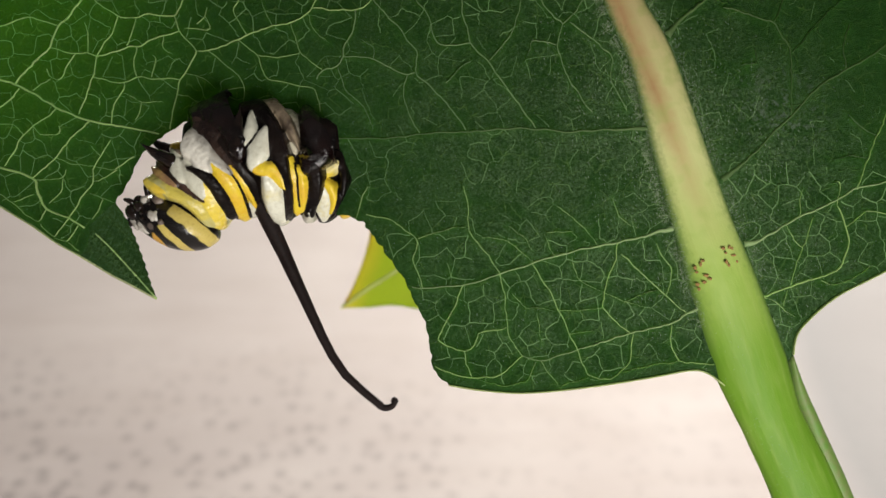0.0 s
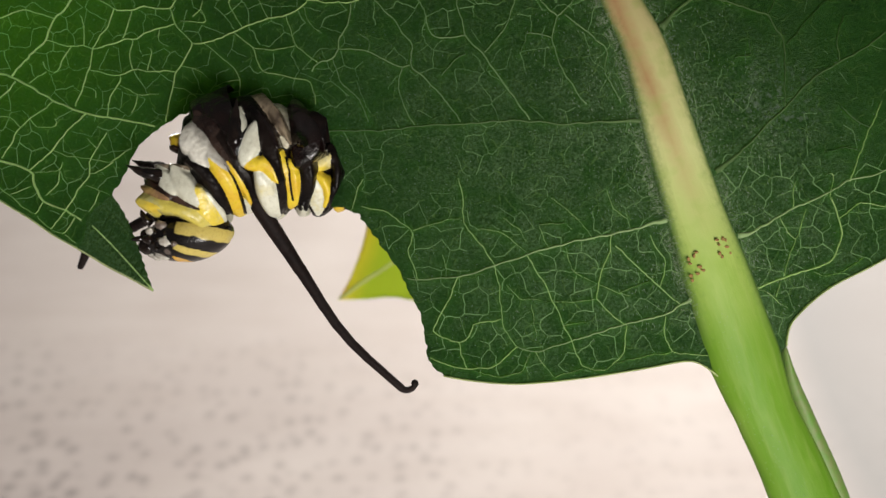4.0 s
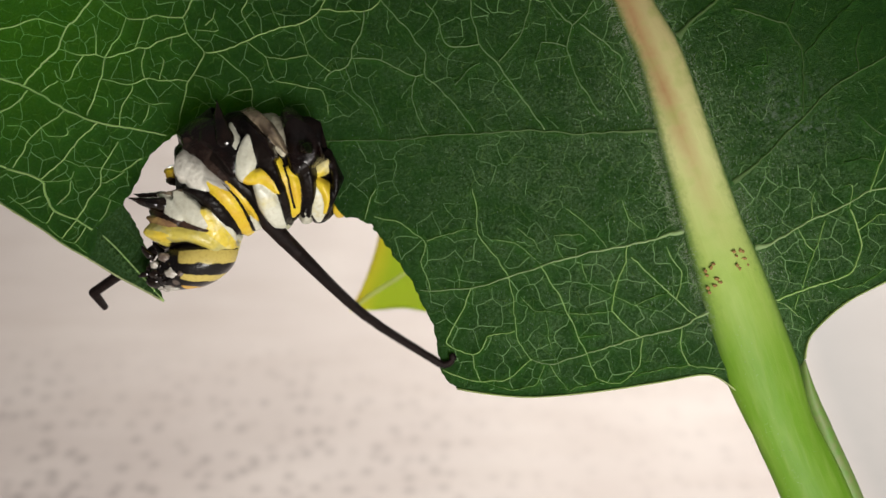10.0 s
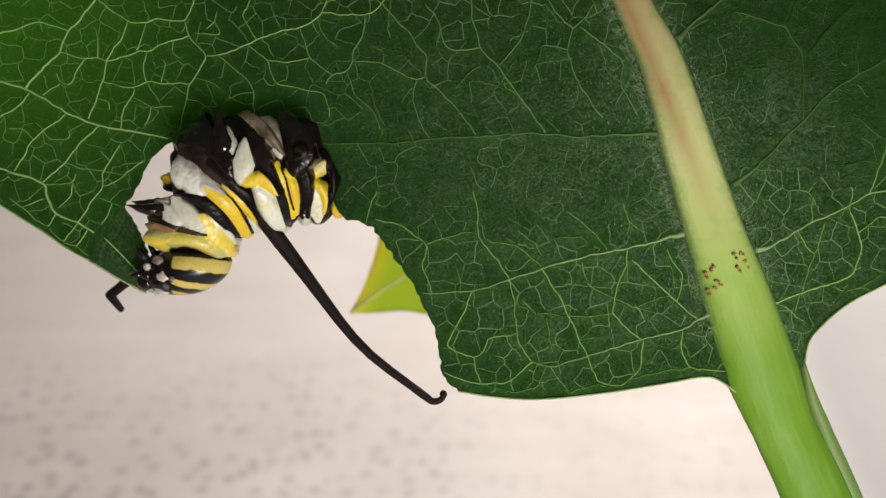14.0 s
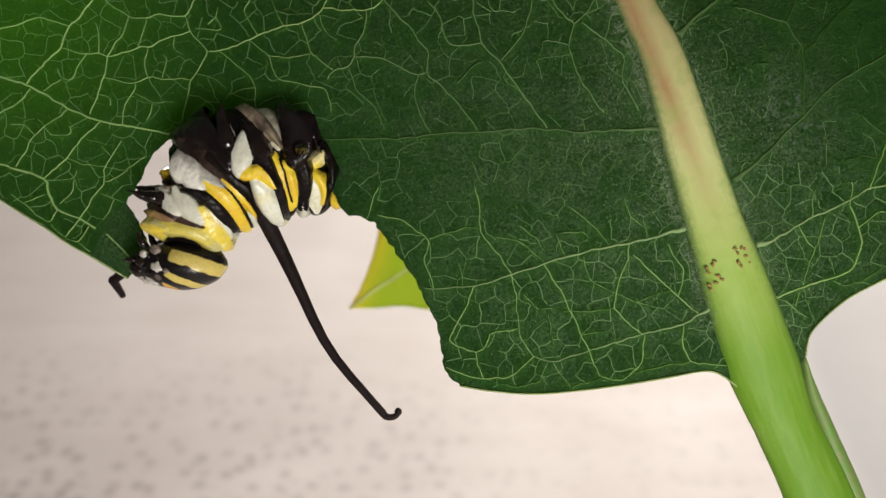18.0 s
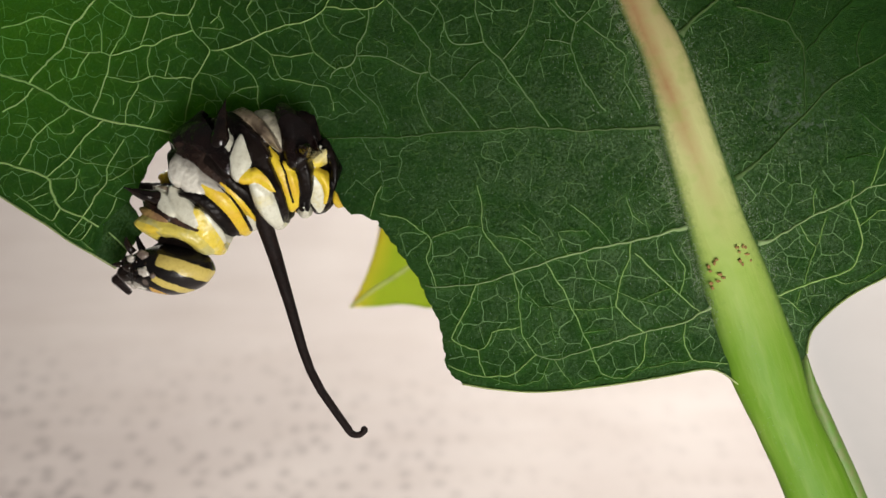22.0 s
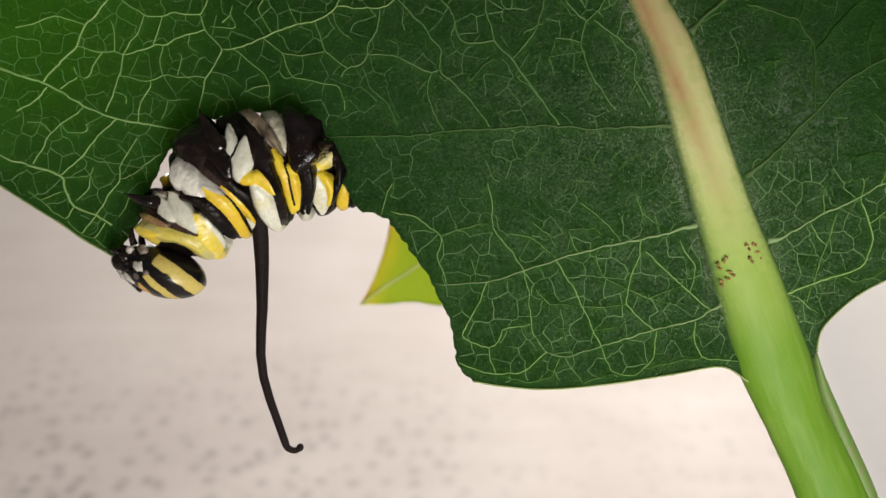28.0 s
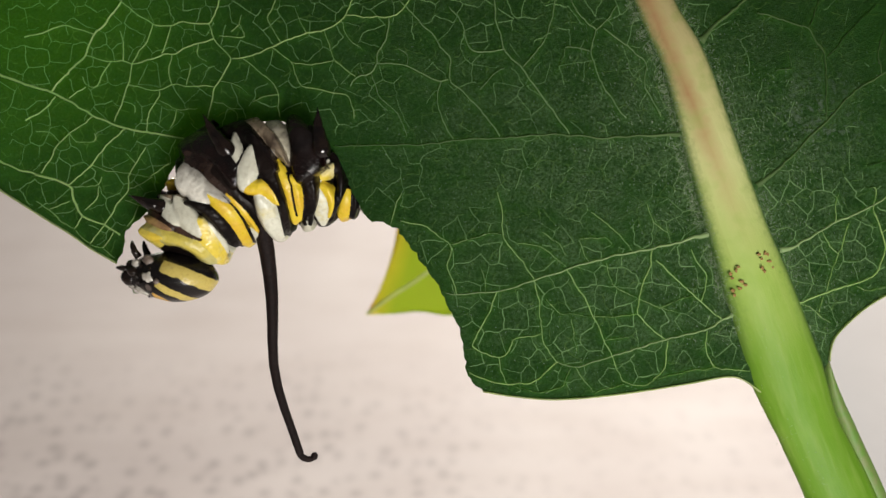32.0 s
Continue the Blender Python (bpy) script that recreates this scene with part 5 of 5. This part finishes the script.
def build_caterpillar():
    cat = new("caterpillar")
    tagged(cat, "black, yellow and white banded caterpillar feeding on the leaf edge", "caterpillar")
    segments = {}
    for name, (cx, cy, _, (bx, by), r, _) in SEGMENTS.items():
        folds = [fold for fold in FOLDS if fold[0] == name]
        if name in ("seventh", "eighth", "ninth"):
            for off, w, mat, band in ((-30, 9, S_GOLD, "yellow_band"), (-8, 8, S_GOLD, "yellow_band"), (20, 11, S_CREAM, "white_band")):
                folds.append((name, band, mat, 5, True, [(cx + off * by + s * r * bx, cy - off * bx + s * r * by, w) for s in (-0.9, 0.0, 0.9)]))
        holder = part("body_segment", bpy.data.meshes.new("body_segment"), cat)
        holder.data = skin_parts(name, folds, holder)
        segments[name] = holder
    # yellow spots at the far side of the breast
    o0 = on_sheet(*SEGMENTS["second"][:3])
    for x, y, rx, rz, mat, name in ((303, 290, 12, 14, S_GOLD, "yellow_spot"), (289, 314, 15, 13, S_GOLD, "yellow_spot"), (305, 303, 12, 8, S_BROWN, "brown_fold"), (291, 328, 14, 8, S_BROWN, "brown_fold"), (311, 264, 11, 20, S_BLACK, "dark_hip"), (312, 306, 13, 28, S_MEMBRANE, "pale_membrane")):
        o = part(name, ball(name, rx, 22, rz, mat, 0.2, 18, 12, x), segments["second"])
        o.location = on_sheet(x, y, 14) - o0
    # the first legs go with the first segment
    o1 = on_sheet(*SEGMENTS["first"][:3])
    for a, b, length, r in (((276, 353, -52), (214, 342, -76), 62, 11.5), ((272, 340, 40), (236, 334, 48), 56, 11)):
        p, q = on_sheet(*a), on_sheet(*b)
        d = (q - p).normalized()
        x = Vector((0, 1, 0)).cross(d).normalized()
        leg = part("leg", leg_mesh("leg", length, r, SHINE if a[2] < 0 else TENTACLE), segments["first"], "shiny black jointed leg")
        leg.matrix_local = Matrix.Translation(p - o1) @ Matrix((x, d.cross(x), d)).transposed().to_4x4()
    o = part("leg_socket", ball("leg_socket", 10, 12, 15, TAWNY, 0.2, 18, 12, 2), segments["first"])
    o.location = on_sheet(275, 353, -44) - o1
    head = build_head(cat)
    legs = [part("leg", leg_mesh("leg", 66, 12.5, SHINE), cat, "shiny black jointed leg") for _ in range(2)]
    n = 11
    thick = [14.5, 15, 14, 12.5, 11.2, 10, 9.2, 8.5, 8, 7.6, 7.2, 7]
    links = [part("tentacle_link", link_mesh("tentacle_link", 42, thick[k], thick[k + 1]), cat) for k in range(n)]
    links.append(part("tentacle_hook", hook_mesh("tentacle_hook", 6.8), cat, "hooked tip of the long black tentacle"))
    far = [part("far_tentacle", link_mesh("far_tentacle", 385, 13, 9.5), cat, "long black tentacle on the far side"), part("far_tentacle_tip", link_mesh("far_tentacle_tip", 36, 9.5, 6.5), cat)]
    return segments, head, legs, links, far


SEGMENT_OBS, HEAD_OB, LEG_OBS, LINK_OBS, FAR_OBS = build_caterpillar()

# ---- what moves ----
# t; x, down and turn of four segments of the body: first, second, third, fifth
POSTURE = [
    (0, -444, -101, -16.8, -398, -145, -12.3, -304, -154, -15.4, -206, -128, -6.9),
    (0.5, -448, -103, -18.4, -401, -146, -15, -307, -151, -16, -206, -127, -7.2),
    (1, -451, -114, -26, -403, -153, -18, -311, -153, -17, -209, -129, -7.6),
    (1.5, -452, -124, -29, -399, -159, -23.1, -313, -153, -16.7, -210, -131, -7.5),
    (2, -441, -129, -32.3, -387, -159, -28.4, -307, -151, -19.8, -210, -128, -8.9),
    (2.5, -451, -72, -2.2, -392, -146, -14.6, -308, -153, -15.3, -208, -130, -6.9),
    (3, -448, -69, -5.3, -388, -143, -16.5, -305, -150, -14, -207, -126, -6.3),
    (3.5, -451, -68, -5.9, -394, -142, -16.7, -310, -149, -13.1, -209, -124, -5.9),
    (5.5, -438, -61, 0.1, -396, -134, -10, -313, -150, -10, -218, -131, -4.5),
    (6, -443, -56, -1.3, -400, -128, -10.7, -318, -145, -10.7, -227, -123, -4.5),
    (6.5, -454, -66, -7.2, -406, -126, -10.9, -325, -143, -9, -230, -125, -4.3),
    (7, -462, -75, -13.4, -414, -132, -11.3, -332, -145, -9.7, -238, -129, -3.7),
    (7.5, -455, -58, -3, -415, -126, -7.1, -333, -146, -6.8, -238, -131, -3.9),
    (8, -452, -55, -1.5, -411, -126, -8.7, -331, -148, -7.9, -236, -131, -3.7),
    (8.5, -457, -58, -7.8, -414, -125, -8.5, -333, -145, -8.1, -237, -130, -4.3),
    (9, -465, -63, -10.7, -418, -122, -10, -336, -141, -8.9, -239, -127, -3.2),
    (9.5, -446, -42, 4.3, -415, -114, -2.7, -337, -142, -0, -235, -132, -1.6),
    (10, -455, -41, 3.9, -418, -116, -4.1, -337, -142, -3.8, -235, -132, -2.3),
    (10.5, -462, -48, -0.2, -421, -117, -7.1, -339, -141, -6, -238, -131, -2.7),
    (11, -444, -35, 7, -414, -112, -2.6, -336, -142, -2.1, -236, -132, -2.1),
    (11.5, -457, -34, 5.9, -420, -113, -3.5, -338, -143, -3.9, -237, -132, -1.7),
    (12, -456, -36, 5.9, -420, -113, -3.1, -340, -144, -2.4, -239, -133, -1.5),
    (12.5, -454, -37, 6.4, -421, -114, -1.9, -341, -144, -0.6, -239, -135, -1.3),
    (13, -458, -32, 6.9, -422, -110, -1.9, -341, -142, -2.1, -239, -134, -0.3),
    (13.5, -459, -38, 6.4, -426, -114, -1.8, -344, -144, -1.4, -241, -136, -0.6),
    (14, -460, -37, 5.9, -426, -113, -1.7, -343, -142, -2.1, -242, -135, -0),
    (14.5, -458, -28, 6.4, -423, -106, -0.8, -342, -139, -1.9, -242, -133, 0.9),
    (16.5, -461, -29, 4.7, -426, -106, -1.3, -345, -141, -1.8, -244, -139, 1.1),
    (17, -464, -31, 4.8, -428, -107, -0.8, -347, -140, -1.4, -246, -139, 0),
    (17.5, -465, -38, -0.8, -429, -108, -1.9, -346, -140, -2.6, -247, -139, -0.2),
    (18, -467, -46, 0.6, -431, -115, -1.2, -350, -146, -2.2, -248, -143, -0.1),
    (18.5, -476, -46, 1.2, -436, -119, -2.9, -352, -147, -4.2, -248, -144, 0.1),
    (19, -476, -35, 2.7, -437, -110, -2, -352, -144, -3.8, -249, -141, 0.2),
    (19.5, -476, -45, -1.1, -436, -114, -2.9, -353, -145, -3, -248, -142, -0.5),
    (20, -476, -44, -1, -435, -113, -2.4, -351, -143, -4.4, -247, -141, -0.8),
    (20.5, -474, -44, -0.6, -436, -113, -2, -352, -144, -3.3, -249, -142, -0.5),
    (21, -479, -41, -0.8, -437, -112, -2.5, -352, -144, -3.7, -248, -142, -0.6),
    (21.5, -479, -50, -5.9, -436, -114, -2.8, -352, -144, -3.4, -248, -142, -1.7),
    (22, -482, -42, -4.2, -438, -106, -0.6, -357, -138, -1.1, -248, -143, 0.6),
    (22.5, -486, -42, -6.7, -445, -102, -0.4, -365, -134, -0.8, -251, -139, 0.7),
    (23, -483, -36, -0, -446, -102, -0, -366, -135, -0, -253, -141, -0),
    (23.5, -491, -37, -1.5, -450, -103, -0.4, -369, -136, -2.1, -253, -140, -1),
    (24, -492, -30, 1.5, -452, -99, 0.8, -370, -135, -1.2, -255, -139, -0.8),
    (24.5, -490, -33, 0.1, -450, -100, 0.5, -369, -134, -0.5, -255, -138, -0.7),
    (25, -494, -34, -6.9, -449, -95, -2.4, -369, -132, -1.9, -257, -138, 0.4),
    (25.5, -493, -44, -13, -449, -100, -4.3, -367, -132, -5.1, -257, -137, -1.1),
    (27.5, -499, -48, -12.4, -455, -103, -4.3, -372, -134, -5.7, -259, -138, -1.3),
    (28, -504, -30, -3.6, -458, -98, -1, -374, -133, -5.2, -259, -136, -2.5),
    (28.5, -506, -43, -7.6, -458, -105, -5.1, -374, -134, -7.6, -260, -136, -3),
    (29, -509, -44, -10.7, -461, -102, -4.2, -376, -133, -7.7, -261, -135, -2.9),
    (29.5, -511, -31, -4.5, -463, -99, -1.4, -378, -135, -6.4, -262, -137, -2),
    (30, -510, -41, -6.7, -462, -104, -3.1, -376, -136, -7.9, -262, -137, -3.4),
    (30.5, -512, -44, -8.5, -463, -104, -5, -378, -134, -8.4, -267, -134, -3.4),
    (31, -510, -39, -7, -461, -100, -4.6, -377, -130, -7.5, -269, -128, -3.4),
    (31.5, -515, -37, -6.7, -465, -102, -4.2, -381, -132, -7, -272, -132, -3.4),
    (32, -513, -40, -5.7, -465, -103, -4.1, -382, -133, -7, -273, -133, -3.4),
]
# t; x, down, turn and roll of the head
NOD = [
    (0, -466, -49, 137, 4),
    (1, -486, -90, 100, 16),
    (1.5, -480, -115, 86, 21),
    (2, -480, -133, 62, 30),
    (2.5, -441, -1, 190, -10),
    (3, -451, -18, 155, -2),
    (3.5, -447, -17, 158, -2),
    (5.5, -426, 7, 180, -10),
    (6, -438, 6, 175, -8),
    (7, -482, -25, 140, 3),
    (8, -447, 6, 174, -8),
    (9, -483, -16, 141, 3),
    (9.5, -428, 20, 182, -10),
    (10, -451, 16, 175, -8),
    (11, -419, 31, 192, -10),
    (12, -443, 27, 181, -10),
    (13, -456, 31, 174, -8),
    (14, -466, 23, 168, -6),
    (16.5, -479, 43, 158, -3),
    (17, -480, 30, 145, 2),
    (18, -478, 23, 156, -2),
    (19, -486, 36, 154, -1),
    (19.5, -503, 14, 146, 1),
    (20, -499, 6, 129, 7),
    (20.5, -487, 20, 150, 0),
    (21, -503, 32, 149, 0),
    (21.5, -507, 0, 135, 5),
    (22, -505, 34, 156, -2),
    (22.5, -514, 13, 143, 2),
    (23, -506, 36, 150, 0),
    (24, -526, 39, 143, 2),
    (24.5, -524, 14, 127, 7),
    (25, -525, -11, 98, 17),
    (25.5, -525, -31, 93, 18),
    (27.5, -535, -18, 102, 15),
    (28, -538, 42, 138, 4),
    (28.5, -538, 18, 133, 5),
    (29, -544, -7, 111, 12),
    (29.5, -541, 35, 140, 3),
    (30, -541, 21, 138, 4),
    (30.5, -547, 18, 139, 4),
    (31, -526, 21, 138, 4),
    (31.5, -548, 22, 134, 5),
    (32, -536, 33, 152, -1),
]
# t, four places along the near tentacle, root to tip
SWING = [
    (0, -313, -65, -250, 73, -183, 206, -112, 273),
    (0.5, -319, -70, -296, 66, -248, 197, -196, 302),
    (1, -325, -71, -328, 66, -322, 193, -279, 323),
    (1.5, -323, -75, -339, 55, -357, 184, -335, 312),
    (2, -326, -70, -374, 55, -416, 174, -424, 309),
    (2.5, -313, -63, -251, 52, -183, 166, -120, 259),
    (3, -309, -51, -239, 66, -172, 175, -84, 262),
    (3.5, -307, -51, -236, 69, -169, 178, -78, 267),
    (5.5, -314, -52, -219, 58, -128, 143, -38, 205),
    (6, -314, -54, -223, 55, -130, 154, -33, 220),
    (6.5, -318, -53, -233, 47, -134, 144, -30, 220),
    (7, -325, -51, -261, 62, -201, 161, -91, 271),
    (7.5, -326, -46, -244, 50, -160, 140, -48, 221),
    (8, -321, -48, -235, 42, -146, 137, -40, 215),
    (8.5, -322, -44, -231, 48, -156, 128, -37, 217),
    (9, -328, -48, -264, 64, -207, 162, -89, 277),
    (9.5, -320, -60, -225, -7, -139, 29, -16, 89),
    (10, -317, -49, -234, 36, -145, 116, -23, 193),
    (10.5, -322, -47, -252, 50, -178, 142, -52, 228),
    (11, -316, -50, -231, 27, -142, 106, -23, 179),
    (11.5, -320, -44, -257, 45, -178, 129, -47, 218),
    (12, -318, -43, -234, 35, -145, 115, -23, 189),
    (12.5, -318, -49, -231, 25, -138, 109, -17, 184),
    (13, -320, -47, -237, 48, -149, 145, -35, 225),
    (14, -326, -57, -246, 52, -157, 163, -42, 252),
    (14.5, -328, -55, -248, 50, -166, 156, -43, 244),
    (16.5, -332, -61, -265, 62, -199, 179, -122, 288),
    (17, -334, -65, -276, 51, -217, 178, -123, 293),
    (17.5, -339, -66, -299, 61, -250, 188, -165, 312),
    (18, -339, -70, -282, 48, -219, 175, -126, 286),
    (18.5, -341, -72, -320, 75, -294, 214, -220, 330),
    (19, -336, -62, -304, 97, -272, 230, -213, 330),
    (20, -342, -63, -317, 65, -289, 199, -228, 329),
    (20.5, -345, -63, -300, 59, -246, 177, -160, 285),
    (21, -343, -68, -314, 70, -288, 189, -214, 326),
    (21.5, -345, -68, -317, 78, -296, 205, -226, 318),
    (22, -344, -63, -297, 88, -254, 222, -190, 319),
    (22.5, -343, -59, -315, 105, -283, 235, -217, 340),
    (23, -340, -51, -293, 101, -243, 226, -171, 317),
    (23.5, -350, -56, -334, 106, -314, 237, -271, 353),
    (24, -354, -55, -336, 91, -321, 225, -277, 355),
    (25, -348, -58, -341, 99, -332, 237, -287, 359),
    (25.5, -351, -55, -346, 100, -342, 236, -305, 348),
    (27.5, -361, -48, -359, 97, -356, 227, -317, 338),
    (28, -367, -51, -363, 92, -363, 220, -322, 348),
    (28.5, -371, -56, -364, 87, -363, 215, -323, 343),
    (28.9, -371, -53, -374, 86, -383, 213, -360, 340),
    (29.2, -373, -55, -358, 84, -331, 212, -260, 329),
    (29.5, -376, -55, -368, 83, -364, 210, -330, 334),
    (30, -374, -51, -365, 84, -365, 212, -324, 348),
    (30.5, -371, -52, -370, 89, -364, 227, -337, 350),
    (31, -370, -52, -347, 88, -325, 227, -270, 353),
    (31.5, -371, -46, -366, 84, -357, 221, -324, 349),
    (32, -376, -46, -362, 75, -356, 210, -313, 344),
]
# t, bend of the far tentacle (x, down, depth) and its tip
FAR_SWING = [
    (0, -680, -49, 329, -692, -13),
    (0.7, -650, -110, 320, -660, -80),
    (2.2, -640, -150, 310, -650, -120),
    (2.5, -685, -9, 306, -703, 26),
    (3, -696, 19, 255, -713, 54),
    (5.5, -729, 20, 197, -737, 48),
    (6, -729, 56, 119, -727, 81),
    (7, -735, 40, 168, -725, 66),
    (8, -721, 42, 203, -711, 72),
    (9, -721, 72, 168, -705, 105),
    (10, -704, 82, 192, -681, 113),
    (11, -691, 99, 176, -673, 132),
    (12, -690, 90, 217, -671, 125),
    (13, -687, 93, 223, -665, 127),
    (14, -687, 83, 228, -664, 114),
    (16.5, -685, 96, 219, -665, 135),
    (17, -688, 94, 217, -663, 128),
    (18, -692, 63, 253, -669, 101),
    (19, -704, 83, 217, -683, 114),
    (20, -701, 80, 229, -674, 121),
    (21, -709, 76, 222, -687, 101),
    (22, -695, 65, 265, -666, 94),
    (23, -685, 76, 283, -654, 111),
    (24, -688, 78, 281, -656, 117),
    (25, -691, 77, 277, -658, 113),
    (28, -702, 64, 286, -676, 94),
    (28.4, -690, 30, 286, -670, 58),
    (29, -676, 10, 304, -660, 40),
    (30, -672, 12, 296, -656, 42),
    (31.5, -672, 14, 296, -656, 44),
    (32, -692, 50, 296, -678, 80),
]
# t, root and claw of the second leg
STEP_TWO = [
    (0, -346, -175, -344, -250),
    (3, -342, -174, -342, -248),
    (6, -344, -181, -344, -252),
    (8, -348, -182, -345, -253),
    (9, -353, -179, -345, -249),
    (9.6, -377, -190, -394, -251),
    (13, -386, -186, -397, -248),
    (18, -384, -185, -396, -248),
    (21.5, -397, -188, -400, -252),
    (22, -399, -185, -393, -248),
    (22.6, -440, -184, -467, -234),
    (23, -442, -183, -467, -232),
    (25, -442, -188, -466, -233),
    (28, -424, -174, -452, -220),
    (29, -428, -179, -457, -226),
    (30, -427, -178, -453, -221),
    (32, -428, -182, -456, -222),
]
# t, root and claw of the third leg
STEP_THREE = [
    (0, -230, -162, -219, -157),
    (6, -236, -174, -222, -162),
    (13, -255, -176, -243, -170),
    (21, -262, -165, -248, -168),
    (28, -253, -168, -233, -171),
    (30, -248, -170, -232, -175),
    (30.6, -253, -172, -245, -191),
    (31, -267, -183, -275, -262),
    (32, -267, -186, -277, -257),
]


def between(rows, t):
    """The row of a table at t, straight between its neighbours."""
    ts = [r[0] for r in rows]
    return [float(np.interp(t, ts, [r[k] for r in rows])) for k in range(1, len(rows[0]))]


def turned(x, down, depth, turn):
    """A pose on the plan, turned anticlockwise as the camera sees it."""
    return pose(x * U, depth * U, -down * U, 0, -turn, 0)


def plan_of(seg):
    """Middle of a segment at rest: x, down, depth."""
    p = on_sheet(*SEGMENTS[seg][:3]) / U
    return p.x, -p.z, p.y


def segment_poses(t):
    """Where each segment is at t; the fourth hangs between its neighbours, those behind follow the fifth."""
    row = between(POSTURE, t)
    out = {}
    for k, seg in enumerate(("first", "second", "third", "fifth")):
        out[seg] = turned(row[3 * k], row[3 * k + 1], plan_of(seg)[2], row[3 * k + 2])

    def carried_by(lead, seg):
        a, b = plan_of(lead), plan_of(seg)
        return out[lead] @ Matrix.Translation(Vector((b[0] - a[0], b[2] - a[2], a[1] - b[1])) * U)

    p, q = carried_by("third", "fourth"), carried_by("fifth", "fourth")
    out["fourth"] = p.lerp(q, 0.5)
    for seg in ("sixth", "seventh", "eighth", "ninth"):
        out[seg] = carried_by("fifth", seg)
    return out


def aim(a, b):
    """A pose at a whose z axis points to b, in plan units with depth."""
    p, q = Vector((a[0], a[2], -a[1])) * U, Vector((b[0], b[2], -b[1])) * U
    d = (q - p).normalized()
    y = Vector((0, 1, 0))
    x = y.cross(d).normalized()
    y = d.cross(x)
    return Matrix((x, y, d)).transposed().to_4x4(), p


def placed(a, b):
    turn, p = aim(a, b)
    return Matrix.Translation(p) @ turn


def motions():
    poses = [(r[0], segment_poses(r[0])) for r in POSTURE]
    for seg, ob in SEGMENT_OBS.items():
        walk(ob, [(t, where[seg]) for t, where in poses])
    head_rows = [(t, turned(x, down, -8 - 0.8 * max(0, roll), turn) @ pose(0, 0, 0, roll, 0, 0)) for t, x, down, turn, roll in NOD]
    walk(HEAD_OB, head_rows)
    for ob, rows, d in ((LEG_OBS[0], STEP_TWO, -84), (LEG_OBS[1], STEP_THREE, -72)):
        made = []
        for r in rows:
            flat = math.hypot(r[3] - r[1], r[4] - r[2])
            made.append((r[0], placed((r[1], r[2], d), (r[3], r[4], d - max(6.0, 62 - flat)))))
        walk(ob, made)
    n = len(LINK_OBS) - 1
    made = [[] for _ in LINK_OBS]
    for r in SWING:
        line = spline([(r[1] - 19, r[2] - 33), (r[1], r[2]), (r[3], r[4]), (r[5], r[6]), (r[7], r[8])], 4)
        run = np.cumsum([0] + [float(np.linalg.norm(line[i + 1] - line[i])) for i in range(len(line) - 1)])
        q = []
        for k in range(n + 1):
            s = run[-1] * k / n
            q.append((float(np.interp(s, run, [p[0] for p in line])), float(np.interp(s, run, [p[1] for p in line])), -26 + 6 * min(k, 3) + (24 * k / n if r[7] > -10 else -6 * k / n)))
        for k in range(n):
            made[k].append((r[0], placed(q[k], q[k + 1])))
        end = q[-1]
        made[n].append((r[0], placed(end, (2 * end[0] - q[-2][0], 2 * end[1] - q[-2][1], end[2]))))
    for ob, rows in zip(LINK_OBS, made):
        walk(ob, rows)
    root, tip = [], []
    for r in FAR_SWING:
        base = segment_poses(r[0])["second"].translation / U
        a, b = (base.x + 20, -base.z + 10, 80), (r[1], r[2], r[3])
        start = Vector(b) + (Vector(a) - Vector(b)).normalized() * 385
        root.append((r[0], placed(start, b)))
        tip.append((r[0], placed(b, (r[4], r[5], r[3] + 4))))
    walk(FAR_OBS[0], root)
    walk(FAR_OBS[1], tip)
    for ob, c, when in MORSELS:
        rest = Matrix.Translation(c)
        rows = [(0, rest), (when, rest)]
        for t, m in head_rows:
            if t > when + 0.45:
                rows.append((t, m @ pose(20 * U, 0, 10 * U)))
        walk(ob, rows)


motions()
